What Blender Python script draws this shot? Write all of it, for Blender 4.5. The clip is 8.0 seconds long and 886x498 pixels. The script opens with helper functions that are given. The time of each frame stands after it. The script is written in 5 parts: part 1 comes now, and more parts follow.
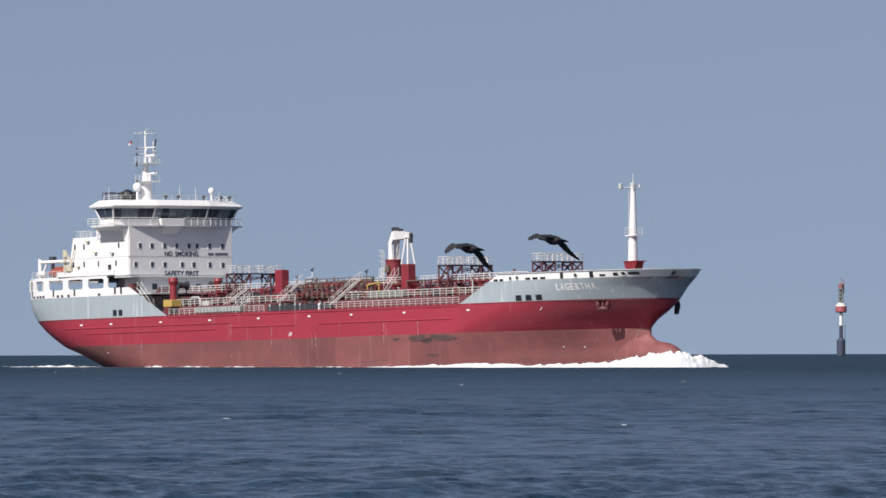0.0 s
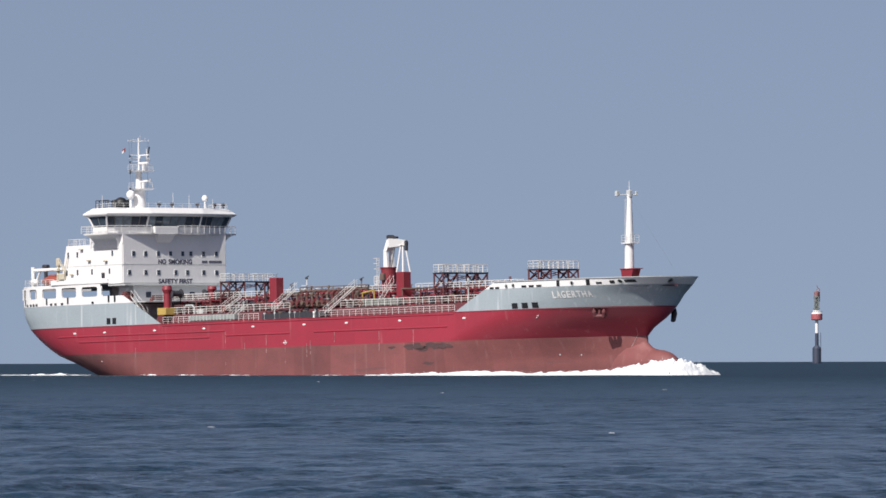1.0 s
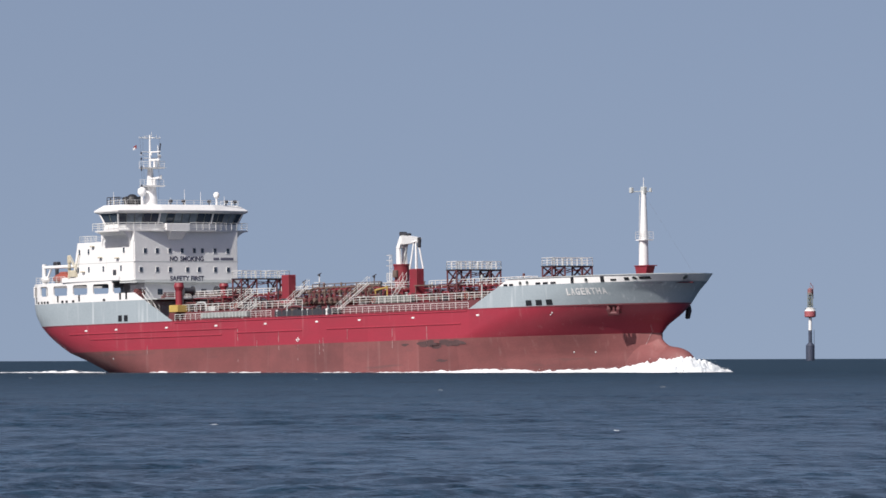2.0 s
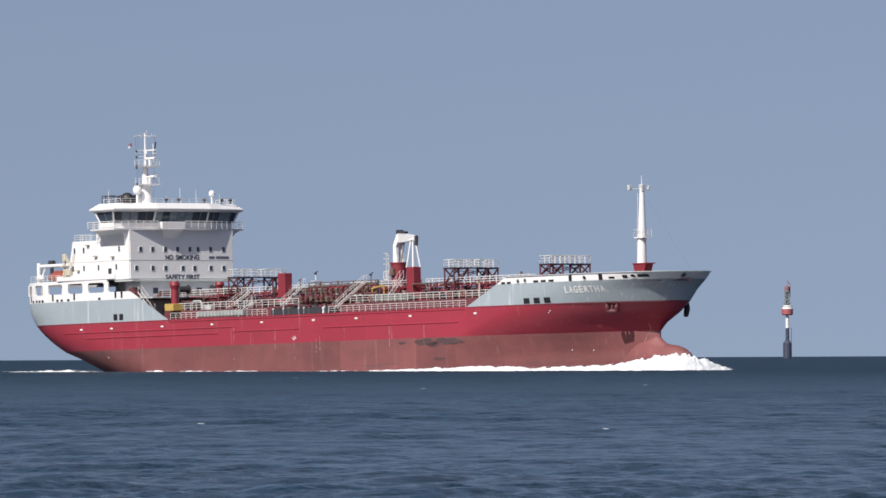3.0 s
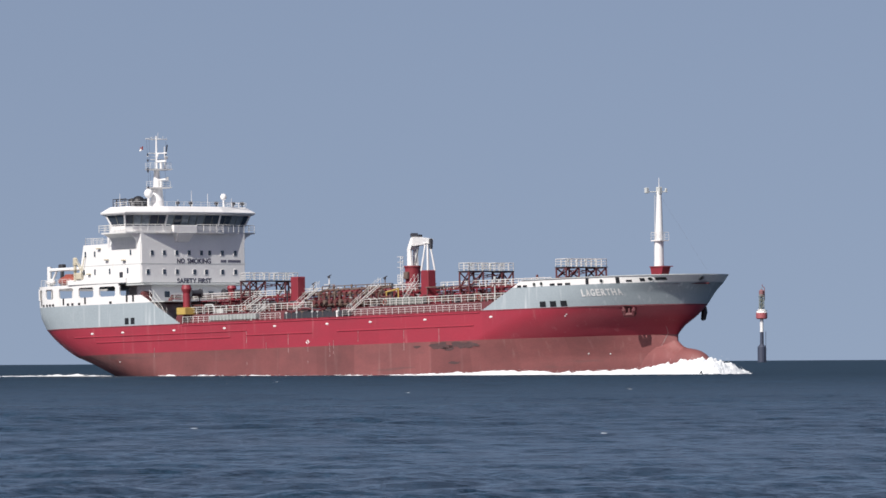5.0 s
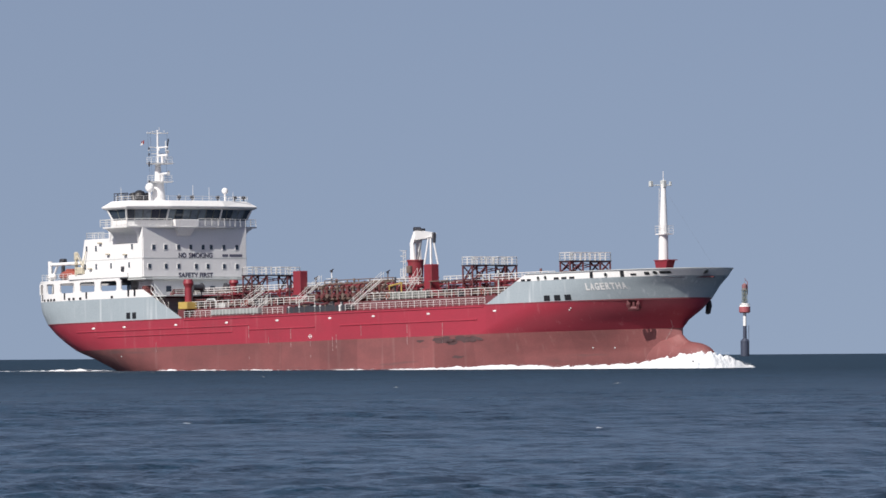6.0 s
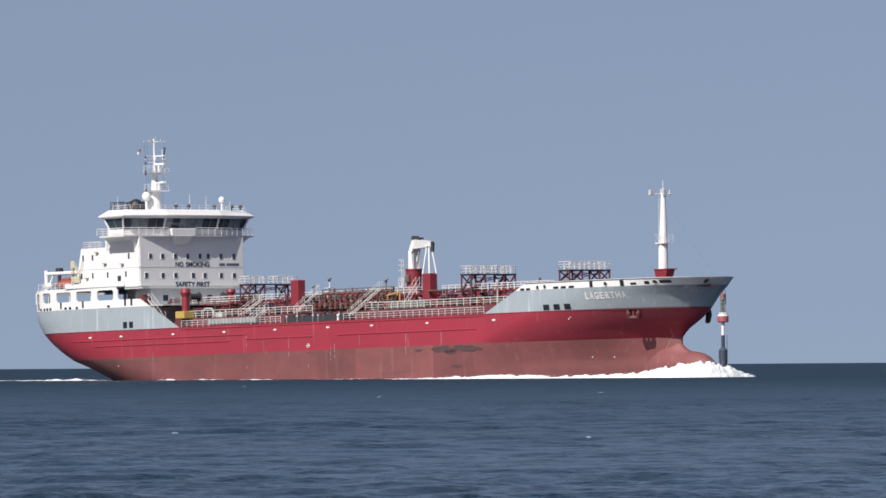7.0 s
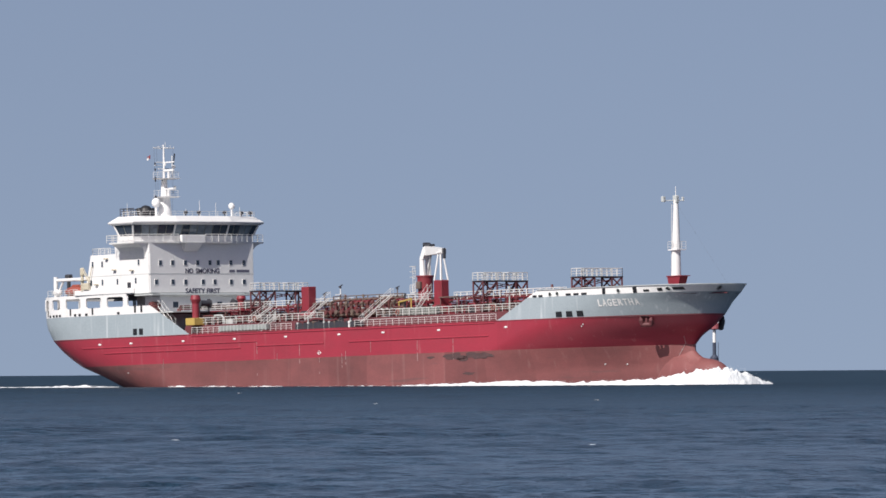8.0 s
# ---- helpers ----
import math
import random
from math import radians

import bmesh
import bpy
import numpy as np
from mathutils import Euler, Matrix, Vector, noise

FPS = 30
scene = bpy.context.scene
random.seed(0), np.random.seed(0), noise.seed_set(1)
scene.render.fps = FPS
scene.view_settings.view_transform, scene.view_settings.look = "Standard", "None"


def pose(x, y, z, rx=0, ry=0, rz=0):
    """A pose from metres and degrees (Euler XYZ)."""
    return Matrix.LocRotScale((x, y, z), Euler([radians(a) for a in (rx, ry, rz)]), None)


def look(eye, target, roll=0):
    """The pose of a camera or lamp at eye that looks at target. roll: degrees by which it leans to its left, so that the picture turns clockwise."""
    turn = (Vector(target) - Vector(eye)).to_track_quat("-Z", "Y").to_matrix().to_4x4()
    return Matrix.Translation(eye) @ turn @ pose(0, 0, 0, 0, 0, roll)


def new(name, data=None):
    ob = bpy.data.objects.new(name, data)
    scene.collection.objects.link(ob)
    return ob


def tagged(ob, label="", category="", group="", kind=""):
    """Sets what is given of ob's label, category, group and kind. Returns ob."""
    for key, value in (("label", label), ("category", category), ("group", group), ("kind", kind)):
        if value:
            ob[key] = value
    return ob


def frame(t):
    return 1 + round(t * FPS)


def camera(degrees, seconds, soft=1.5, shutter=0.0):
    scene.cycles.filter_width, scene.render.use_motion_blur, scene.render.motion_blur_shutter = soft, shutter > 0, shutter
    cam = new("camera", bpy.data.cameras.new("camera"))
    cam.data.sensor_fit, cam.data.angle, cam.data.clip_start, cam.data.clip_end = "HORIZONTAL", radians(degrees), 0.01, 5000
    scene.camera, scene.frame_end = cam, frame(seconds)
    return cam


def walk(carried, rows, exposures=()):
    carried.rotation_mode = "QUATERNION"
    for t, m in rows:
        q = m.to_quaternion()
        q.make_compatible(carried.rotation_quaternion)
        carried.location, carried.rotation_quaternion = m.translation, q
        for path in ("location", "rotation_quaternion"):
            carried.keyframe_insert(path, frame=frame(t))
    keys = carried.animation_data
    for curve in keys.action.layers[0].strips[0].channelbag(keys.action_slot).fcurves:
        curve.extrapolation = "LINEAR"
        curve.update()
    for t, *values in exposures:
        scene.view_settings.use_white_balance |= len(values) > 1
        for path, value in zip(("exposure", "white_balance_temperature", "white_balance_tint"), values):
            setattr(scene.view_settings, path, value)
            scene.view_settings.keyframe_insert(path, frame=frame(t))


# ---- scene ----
# camera on the shore, panning after the ship
EYE = (0.0, 0.0, 2.5)


def aim(pan, tilt, roll):
    p, q = radians(pan), radians(tilt)
    way = Vector((math.sin(p) * math.cos(q), math.cos(p) * math.cos(q), math.sin(q)))
    return look(EYE, Vector(EYE) + way * 100, roll)


cam = camera(6.279, 8.0, soft=1.6)
walk(cam, [
    (0, aim(0.3522, 0.7204, -0.099)),
    (0.5, aim(0.4711, 0.7869, -0.159)),
    (1, aim(0.5243, 0.7770, -0.147)),
    (1.5, aim(0.5317, 0.7669, -0.131)),
    (3, aim(0.7339, 0.7458, -0.275)),
    (3.5, aim(0.8237, 0.7534, -0.268)),
    (4, aim(0.8521, 0.7671, -0.391)),
    (4.5, aim(0.8741, 0.7886, -0.322)),
    (6, aim(1.0365, 0.7337, -0.412)),
    (6.5, aim(1.1321, 0.7535, -0.393)),
    (7, aim(1.1914, 0.7998, -0.424)),
    (7.5, aim(1.2121, 0.8370, -0.379)),
    (8, aim(1.2533, 0.8496, -0.393)),
])

# ship's course
HEADING, TRIM, SPEED = 51.436, 1.137, 4.722
AHEAD = Vector((math.cos(radians(HEADING)), -math.sin(radians(HEADING)), 0))


def ship_place(t):
    return Vector((0, 1230.28, 0)) + AHEAD * (SPEED * (t - 4))


# ---- light ----
SUN_TO = Vector((-0.425, -0.590, 0.69)).normalized()
world = bpy.data.worlds.new("sky")
scene.world = world
world.use_nodes = True
wn, wl = world.node_tree.nodes, world.node_tree.links
sky = wn.new("ShaderNodeTexSky")
sky.sky_type = "NISHITA"
sky.sun_disc = False
sky.sun_elevation = math.asin(SUN_TO.z)
sky.sun_rotation = math.atan2(SUN_TO.x, SUN_TO.y)
sky.air_density, sky.dust_density, sky.ozone_density = 1.0, 1.2, 2.0
# summer haze: the band above the horizon takes the colour of the air a little higher up
wco = wn.new("ShaderNodeTexCoord")
wsp = wn.new("ShaderNodeSeparateXYZ")
wma = wn.new("ShaderNodeMath")
wma.operation = "MULTIPLY_ADD"
wma.inputs[1].default_value, wma.inputs[2].default_value = 0.8, 0.2
wcb = wn.new("ShaderNodeCombineXYZ")
wno = wn.new("ShaderNodeVectorMath")
wno.operation = "NORMALIZE"
wl.new(wco.outputs["Generated"], wsp.inputs[0])
wl.new(wsp.outputs["X"], wcb.inputs["X"])
wl.new(wsp.outputs["Y"], wcb.inputs["Y"])
wl.new(wsp.outputs["Z"], wma.inputs[0])
wl.new(wma.outputs[0], wcb.inputs["Z"])
wl.new(wcb.outputs[0], wno.inputs[0])
wl.new(wno.outputs[0], sky.inputs["Vector"])
haze = wn.new("ShaderNodeMix")
haze.data_type, haze.blend_type = "RGBA", "MULTIPLY"
haze.inputs[0].default_value, haze.inputs[7].default_value = 1.0, (1.19, 0.985, 0.935, 1)
wl.new(sky.outputs[0], haze.inputs[6])
wl.new(haze.outputs[2], wn["Background"].inputs["Color"])
wn["Background"].inputs["Strength"].default_value = 0.085

sun_data = bpy.data.lights.new("sun", "SUN")
sun_data.energy, sun_data.angle, sun_data.color = 4.9, radians(0.6), (1.0, 0.95, 0.88)
sun = new("sun", sun_data)
sun.matrix_world = look(SUN_TO * 300, (0, 0, 0))
scene.view_settings.exposure = 0.17


# ---- materials ----
def mat(name, color, rough=0.5, metal=0.0, dirt=None, amount=0.35, scale=0.6, grain=12.0, bump=0.02, stretch=(1, 1, 1)):
    """Painted or bare surface: a second tone in broad stains, fine grain and relief."""
    m = bpy.data.materials.new(name)
    m.use_nodes = True
    n, l = m.node_tree.nodes, m.node_tree.links
    b = n["Principled BSDF"]
    b.inputs["Roughness"].default_value, b.inputs["Metallic"].default_value = rough, metal
    co = n.new("ShaderNodeTexCoord")
    mp = n.new("ShaderNodeMapping")
    mp.inputs["Scale"].default_value = stretch
    l.new(co.outputs["Object"], mp.inputs["Vector"])
    big, fine = n.new("ShaderNodeTexNoise"), n.new("ShaderNodeTexNoise")
    big.inputs["Scale"].default_value, big.inputs["Detail"].default_value, big.inputs["Roughness"].default_value = scale, 6, 0.65
    fine.inputs["Scale"].default_value, fine.inputs["Detail"].default_value = grain, 4
    l.new(mp.outputs[0], big.inputs["Vector"])
    l.new(mp.outputs[0], fine.inputs["Vector"])
    ramp = n.new("ShaderNodeMapRange")
    ramp.inputs[1].default_value, ramp.inputs[2].default_value, ramp.inputs[3].default_value, ramp.inputs[4].default_value = 0.42, 0.75, 0.0, amount
    l.new(big.outputs["Fac"], ramp.inputs[0])
    mix = n.new("ShaderNodeMix")
    mix.data_type = "RGBA"
    mix.inputs[6].default_value = (*color, 1)
    mix.inputs[7].default_value = (*(dirt or tuple(c * 0.55 for c in color)), 1)
    l.new(ramp.outputs[0], mix.inputs[0])
    mul = n.new("ShaderNodeMix")
    mul.data_type, mul.blend_type = "RGBA", "MULTIPLY"
    mul.inputs[0].default_value = 0.25
    l.new(mix.outputs[2], mul.inputs[6])
    l.new(fine.outputs["Fac"], mul.inputs[7])
    l.new(mul.outputs[2], b.inputs["Base Color"])
    bp = n.new("ShaderNodeBump")
    bp.inputs["Strength"].default_value, bp.inputs["Distance"].default_value = 0.6, bump
    l.new(fine.outputs["Fac"], bp.inputs["Height"])
    l.new(bp.outputs[0], b.inputs["Normal"])
    return m


def streaked(m, color, strength, scale=(0.9, 0.9, 0.05), low=0.58, high=0.75):
    """Adds run-down streaks in a second colour to a paint."""
    n, l = m.node_tree.nodes, m.node_tree.links
    b = n["Principled BSDF"]
    src = b.inputs["Base Color"].links[0].from_socket
    co, mp, no = n.new("ShaderNodeTexCoord"), n.new("ShaderNodeMapping"), n.new("ShaderNodeTexNoise")
    mp.inputs["Scale"].default_value = scale
    no.inputs["Scale"].default_value, no.inputs["Detail"].default_value = 1.0, 5
    l.new(co.outputs["Object"], mp.inputs["Vector"])
    l.new(mp.outputs[0], no.inputs["Vector"])
    ramp = n.new("ShaderNodeMapRange")
    ramp.inputs[1].default_value, ramp.inputs[2].default_value, ramp.inputs[4].default_value = low, high, strength
    l.new(no.outputs["Fac"], ramp.inputs[0])
    mix = n.new("ShaderNodeMix")
    mix.data_type = "RGBA"
    l.new(ramp.outputs[0], mix.inputs[0])
    l.new(src, mix.inputs[6])
    mix.inputs[7].default_value = (*color, 1)
    l.new(mix.outputs[2], b.inputs["Base Color"])
    return m


def plated(m, width, low, high):
    """Plates of a slightly different tone, side by side along the hull."""
    n, l = m.node_tree.nodes, m.node_tree.links
    b = n["Principled BSDF"]
    src = b.inputs["Base Color"].links[0].from_socket
    co, sep = n.new("ShaderNodeTexCoord"), n.new("ShaderNodeSeparateXYZ")
    div, flo, whi, rng, mul = n.new("ShaderNodeMath"), n.new("ShaderNodeMath"), n.new("ShaderNodeTexWhiteNoise"), n.new("ShaderNodeMapRange"), n.new("ShaderNodeMix")
    div.operation, flo.operation, whi.noise_dimensions = "DIVIDE", "FLOOR", "1D"
    div.inputs[1].default_value = width
    rng.inputs[3].default_value, rng.inputs[4].default_value = low, high
    mul.data_type, mul.blend_type = "RGBA", "MULTIPLY"
    mul.inputs[0].default_value = 1.0
    l.new(co.outputs["Object"], sep.inputs[0])
    l.new(sep.outputs["X"], div.inputs[0])
    l.new(div.outputs[0], flo.inputs[0])
    l.new(flo.outputs[0], whi.inputs["W"])
    l.new(whi.outputs["Value"], rng.inputs[0])
    l.new(src, mul.inputs[6])
    l.new(rng.outputs[0], mul.inputs[7])
    l.new(mul.outputs[2], b.inputs["Base Color"])
    return m


RED = streaked(mat("red_topside", (0.35, 0.036, 0.060), 0.45, dirt=(0.27, 0.04, 0.058), scale=0.12, amount=0.6, grain=3, stretch=(1, 1, 3)), (0.45, 0.20, 0.21), 0.25, (1.4, 1.4, 0.1), 0.62, 0.72)
BOOT = streaked(streaked(mat("boot_top_red", (0.24, 0.082, 0.082), 0.62, dirt=(0.135, 0.055, 0.056), scale=0.10, amount=0.85, grain=3, stretch=(1, 1, 1.6)),
                (0.40, 0.27, 0.26), 0.22, (1.1, 1.1, 0.06), 0.60, 0.78), (0.09, 0.06, 0.06), 0.7, (0.05, 0.05, 0.7), 0.64, 0.72)
plated(BOOT, 9.0, 0.84, 1.1)
plated(RED, 12.0, 0.95, 1.04)
GREY = streaked(mat("grey_blue_bulwark", (0.355, 0.415, 0.455), 0.45, dirt=(0.30, 0.355, 0.39), scale=0.15, amount=0.7, grain=4), (0.60, 0.64, 0.66), 0.5, (1.3, 1.3, 0.09), 0.57, 0.72)
WHITE = streaked(mat("white_paint", (0.84, 0.84, 0.84), 0.4, dirt=(0.74, 0.74, 0.74), scale=0.25, amount=0.5, grain=5), (0.55, 0.45, 0.36), 0.25, (0.9, 0.9, 0.12), 0.64, 0.76)
LIGHT_GREY = mat("pale_grey_paint", (0.55, 0.58, 0.58), 0.5, scale=0.4, amount=0.4)
DECK = mat("dark_red_deck", (0.125, 0.030, 0.038), 0.65, dirt=(0.09, 0.03, 0.03), scale=0.3, amount=0.7)
DECK_RED = mat("red_deck_fitting", (0.25, 0.026, 0.042), 0.5, dirt=(0.17, 0.03, 0.03), scale=0.6, amount=0.6)
PIPE = mat("brown_red_pipe", (0.155, 0.048, 0.048), 0.5, dirt=(0.11, 0.07, 0.06), scale=0.5, amount=0.8)
RUST = mat("weathered_steel", (0.165, 0.12, 0.10), 0.6, dirt=(0.10, 0.07, 0.06), scale=0.8, amount=0.8)
RAIL = mat("white_rail", (0.74, 0.74, 0.73), 0.45, scale=0.8, amount=0.3)
DULL_GREY = mat("dull_grey_alloy", (0.33, 0.355, 0.35), 0.5, scale=0.6, amount=0.6)
DARK = mat("dark_steel", (0.045, 0.046, 0.056), 0.5, scale=0.8, amount=0.5)
BLACK = mat("black_paint", (0.015, 0.016, 0.02), 0.5, scale=0.8, amount=0.4)
YELLOW = mat("yellow_paint", (0.50, 0.36, 0.10), 0.5, dirt=(0.4, 0.27, 0.08), scale=0.8, amount=0.5)
CREAM = mat("cream_paint", (0.60, 0.55, 0.43), 0.5, scale=0.8, amount=0.4)
ORANGE = mat("orange_hull", (0.32, 0.078, 0.055), 0.4, scale=0.8, amount=0.4)
LETTER_DARK = mat("dark_lettering", (0.05, 0.05, 0.09), 0.5)
LETTER_WHITE = mat("white_lettering", (0.8, 0.8, 0.8), 0.5)
GREENISH = mat("grey_green_canvas", (0.27, 0.29, 0.27), 0.7, scale=0.8, amount=0.5)
FLAG_RED = mat("red_cloth", (0.26, 0.035, 0.035), 0.8)
FEATHER = mat("black_feathers", (0.012, 0.012, 0.016), 0.55, dirt=(0.03, 0.028, 0.03), scale=9, amount=0.8, grain=60, bump=0.004)
FLIGHT = mat("dark_flight_feathers", (0.022, 0.021, 0.024), 0.6, dirt=(0.05, 0.05, 0.055), scale=9, amount=0.8, grain=60, bump=0.004)
# beacon paints lightened: distance haze put into these base colours
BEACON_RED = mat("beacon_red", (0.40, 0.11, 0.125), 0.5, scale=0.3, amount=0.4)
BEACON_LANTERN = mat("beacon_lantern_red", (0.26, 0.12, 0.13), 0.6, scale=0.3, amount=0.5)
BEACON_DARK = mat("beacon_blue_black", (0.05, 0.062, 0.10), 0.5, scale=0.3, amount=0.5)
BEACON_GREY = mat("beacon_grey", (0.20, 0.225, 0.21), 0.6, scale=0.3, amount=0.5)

GLASS = bpy.data.materials.new("dark_glass")
GLASS.use_nodes = True
_b = GLASS.node_tree.nodes["Principled BSDF"]
_b.inputs["Base Color"].default_value = (0.040, 0.055, 0.078, 1)
_b.inputs["Roughness"].default_value = 0.06
_n = GLASS.node_tree.nodes.new("ShaderNodeTexNoise")
_n.inputs["Scale"].default_value = 0.7
_p = GLASS.node_tree.nodes.new("ShaderNodeBump")
_p.inputs["Strength"].default_value, _p.inputs["Distance"].default_value = 0.15, 0.2
GLASS.node_tree.links.new(_n.outputs["Fac"], _p.inputs["Height"])
GLASS.node_tree.links.new(_p.outputs[0], _b.inputs["Normal"])

# pale copy of the glass: reflected light and drawn blinds put into its colour
GLASS_LIT = mat("pane_pale_reflection_and_blind", (0.22, 0.27, 0.31), 0.12, dirt=(0.08, 0.10, 0.13), scale=1.5, amount=0.7)
FOAM = mat("sea_foam", (0.80, 0.82, 0.84), 0.75, dirt=(0.52, 0.60, 0.66), scale=0.9, amount=0.6, grain=4, bump=0.12)


def sea_material():
    m = bpy.data.materials.new("sea_water")
    m.use_nodes = True
    n, l = m.node_tree.nodes, m.node_tree.links
    b = n["Principled BSDF"]
    b.inputs["IOR"].default_value = 1.333
    co = n.new("ShaderNodeTexCoord")
    # small waves too fine to model far out count as roughness
    sep, far = n.new("ShaderNodeSeparateXYZ"), n.new("ShaderNodeMapRange")
    far.inputs[1].default_value, far.inputs[2].default_value, far.inputs[3].default_value, far.inputs[4].default_value = 150, 1100, 0.17, 0.52
    l.new(co.outputs["Object"], sep.inputs[0])
    l.new(sep.outputs["Y"], far.inputs[0])
    l.new(far.outputs[0], b.inputs["Roughness"])
    # light and dark of ripple streaks and gust patches painted into the base colour
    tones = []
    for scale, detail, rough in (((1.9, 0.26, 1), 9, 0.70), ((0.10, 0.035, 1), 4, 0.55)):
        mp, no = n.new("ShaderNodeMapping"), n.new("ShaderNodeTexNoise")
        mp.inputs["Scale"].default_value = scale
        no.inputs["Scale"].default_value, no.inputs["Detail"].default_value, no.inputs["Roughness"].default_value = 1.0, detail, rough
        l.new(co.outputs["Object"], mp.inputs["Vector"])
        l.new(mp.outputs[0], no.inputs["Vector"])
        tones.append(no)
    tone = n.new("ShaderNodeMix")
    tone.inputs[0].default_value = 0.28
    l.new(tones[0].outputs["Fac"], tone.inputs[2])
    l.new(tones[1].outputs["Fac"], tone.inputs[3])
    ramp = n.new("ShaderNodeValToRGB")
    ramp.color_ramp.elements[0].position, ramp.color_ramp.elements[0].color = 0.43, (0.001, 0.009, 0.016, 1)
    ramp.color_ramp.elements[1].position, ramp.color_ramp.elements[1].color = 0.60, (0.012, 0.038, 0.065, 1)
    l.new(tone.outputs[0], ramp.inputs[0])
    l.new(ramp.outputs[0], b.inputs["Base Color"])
    last = None
    for scale, dist, strength in (((0.28, 0.14, 1), 0.6, 0.8), ((1.4, 0.6, 1), 0.25, 0.95), ((4.5, 2.2, 1), 0.10, 0.95)):
        mp = n.new("ShaderNodeMapping")
        mp.inputs["Scale"].default_value = scale
        no = n.new("ShaderNodeTexNoise")
        no.inputs["Scale"].default_value, no.inputs["Detail"].default_value = 1.0, 4
        bp = n.new("ShaderNodeBump")
        bp.inputs["Strength"].default_value, bp.inputs["Distance"].default_value = strength, dist
        l.new(co.outputs["Object"], mp.inputs["Vector"])
        l.new(mp.outputs[0], no.inputs["Vector"])
        l.new(no.outputs["Fac"], bp.inputs["Height"])
        if last:
            l.new(last.outputs[0], bp.inputs["Normal"])
        last = bp
    l.new(last.outputs[0], b.inputs["Normal"])
    return m


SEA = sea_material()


# ---- building helpers ----
def part(name, bm, material, parent=None, label=""):
    me = bpy.data.meshes.new(name)
    bmesh.ops.recalc_face_normals(bm, faces=bm.faces[:])
    bm.to_mesh(me)
    bm.free()
    me.materials.append(material)
    ob = new(name, me)
    ob.parent = parent
    if label:
        ob["label"] = label
    return ob


def smooth(ob, angle=35):
    me = ob.data
    me.polygons.foreach_set("use_smooth", [True] * len(me.polygons))
    me.set_sharp_from_angle(angle=radians(angle))
    return ob


def box(bm, x0, x1, y0, y1, z0, z1, bevel=0.0):
    r = bmesh.ops.create_cube(bm, size=1)
    for v in r["verts"]:
        v.co = Vector(((x0 + x1) / 2 + v.co.x * (x1 - x0), (y0 + y1) / 2 + v.co.y * (y1 - y0), (z0 + z1) / 2 + v.co.z * (z1 - z0)))
    if bevel:
        edges = {e for v in r["verts"] for e in v.link_edges}
        bmesh.ops.bevel(bm, geom=list(edges), offset=bevel, segments=1, affect="EDGES", profile=0.5)


def tube(bm, a, b, r, r2=None, sides=8):
    a, b = Vector(a), Vector(b)
    d = b - a
    turn = d.to_track_quat("Z", "Y").to_matrix().to_4x4()
    bmesh.ops.create_cone(bm, cap_ends=True, segments=sides, radius1=r, radius2=r if r2 is None else r2, depth=d.length,
                          matrix=Matrix.Translation((a + b) / 2) @ turn)


def sweep(bm, pts, r, sides=5):
    """One continuous tube along a path."""
    pts = [Vector(p) for p in pts]
    rings = []
    for i, p in enumerate(pts):
        d = (pts[min(i + 1, len(pts) - 1)] - pts[max(i - 1, 0)]).normalized()
        q = d.to_track_quat("Z", "Y").to_matrix()
        rings.append([bm.verts.new(p + q @ Vector((r * math.cos(k * math.tau / sides), r * math.sin(k * math.tau / sides), 0))) for k in range(sides)])
    for a, b in zip(rings, rings[1:]):
        best = min(range(sides), key=lambda o: (a[0].co - b[o].co).length)
        for k in range(sides):
            bm.faces.new((a[k], a[(k + 1) % sides], b[(k + 1 + best) % sides], b[(k + best) % sides]))
    bm.faces.new(rings[0])
    bm.faces.new(rings[-1])


def ball(bm, c, rx, ry=None, rz=None, u=16, v=10):
    r = bmesh.ops.create_uvsphere(bm, u_segments=u, v_segments=v, radius=1)
    for w in r["verts"]:
        w.co = Vector((c[0] + w.co.x * rx, c[1] + w.co.y * (ry or rx), c[2] + w.co.z * (rz or rx)))


def prism(bm, outline0, z0, outline1, z1):
    """Closed solid between two outlines with the same count of (x, y)."""
    lo = [bm.verts.new((x, y, z0)) for x, y in outline0]
    hi = [bm.verts.new((x, y, z1)) for x, y in outline1]
    n = len(lo)
    for i in range(n):
        bm.faces.new((lo[i], lo[(i + 1) % n], hi[(i + 1) % n], hi[i]))
    bm.faces.new(lo[::-1])
    bm.faces.new(hi)


def sheet(bm, rows):
    grid = [[bm.verts.new(p) for p in row] for row in rows]
    for r, s in zip(grid, grid[1:]):
        for i in range(len(r) - 1):
            bm.faces.new((r[i], r[i + 1], s[i + 1], s[i]))


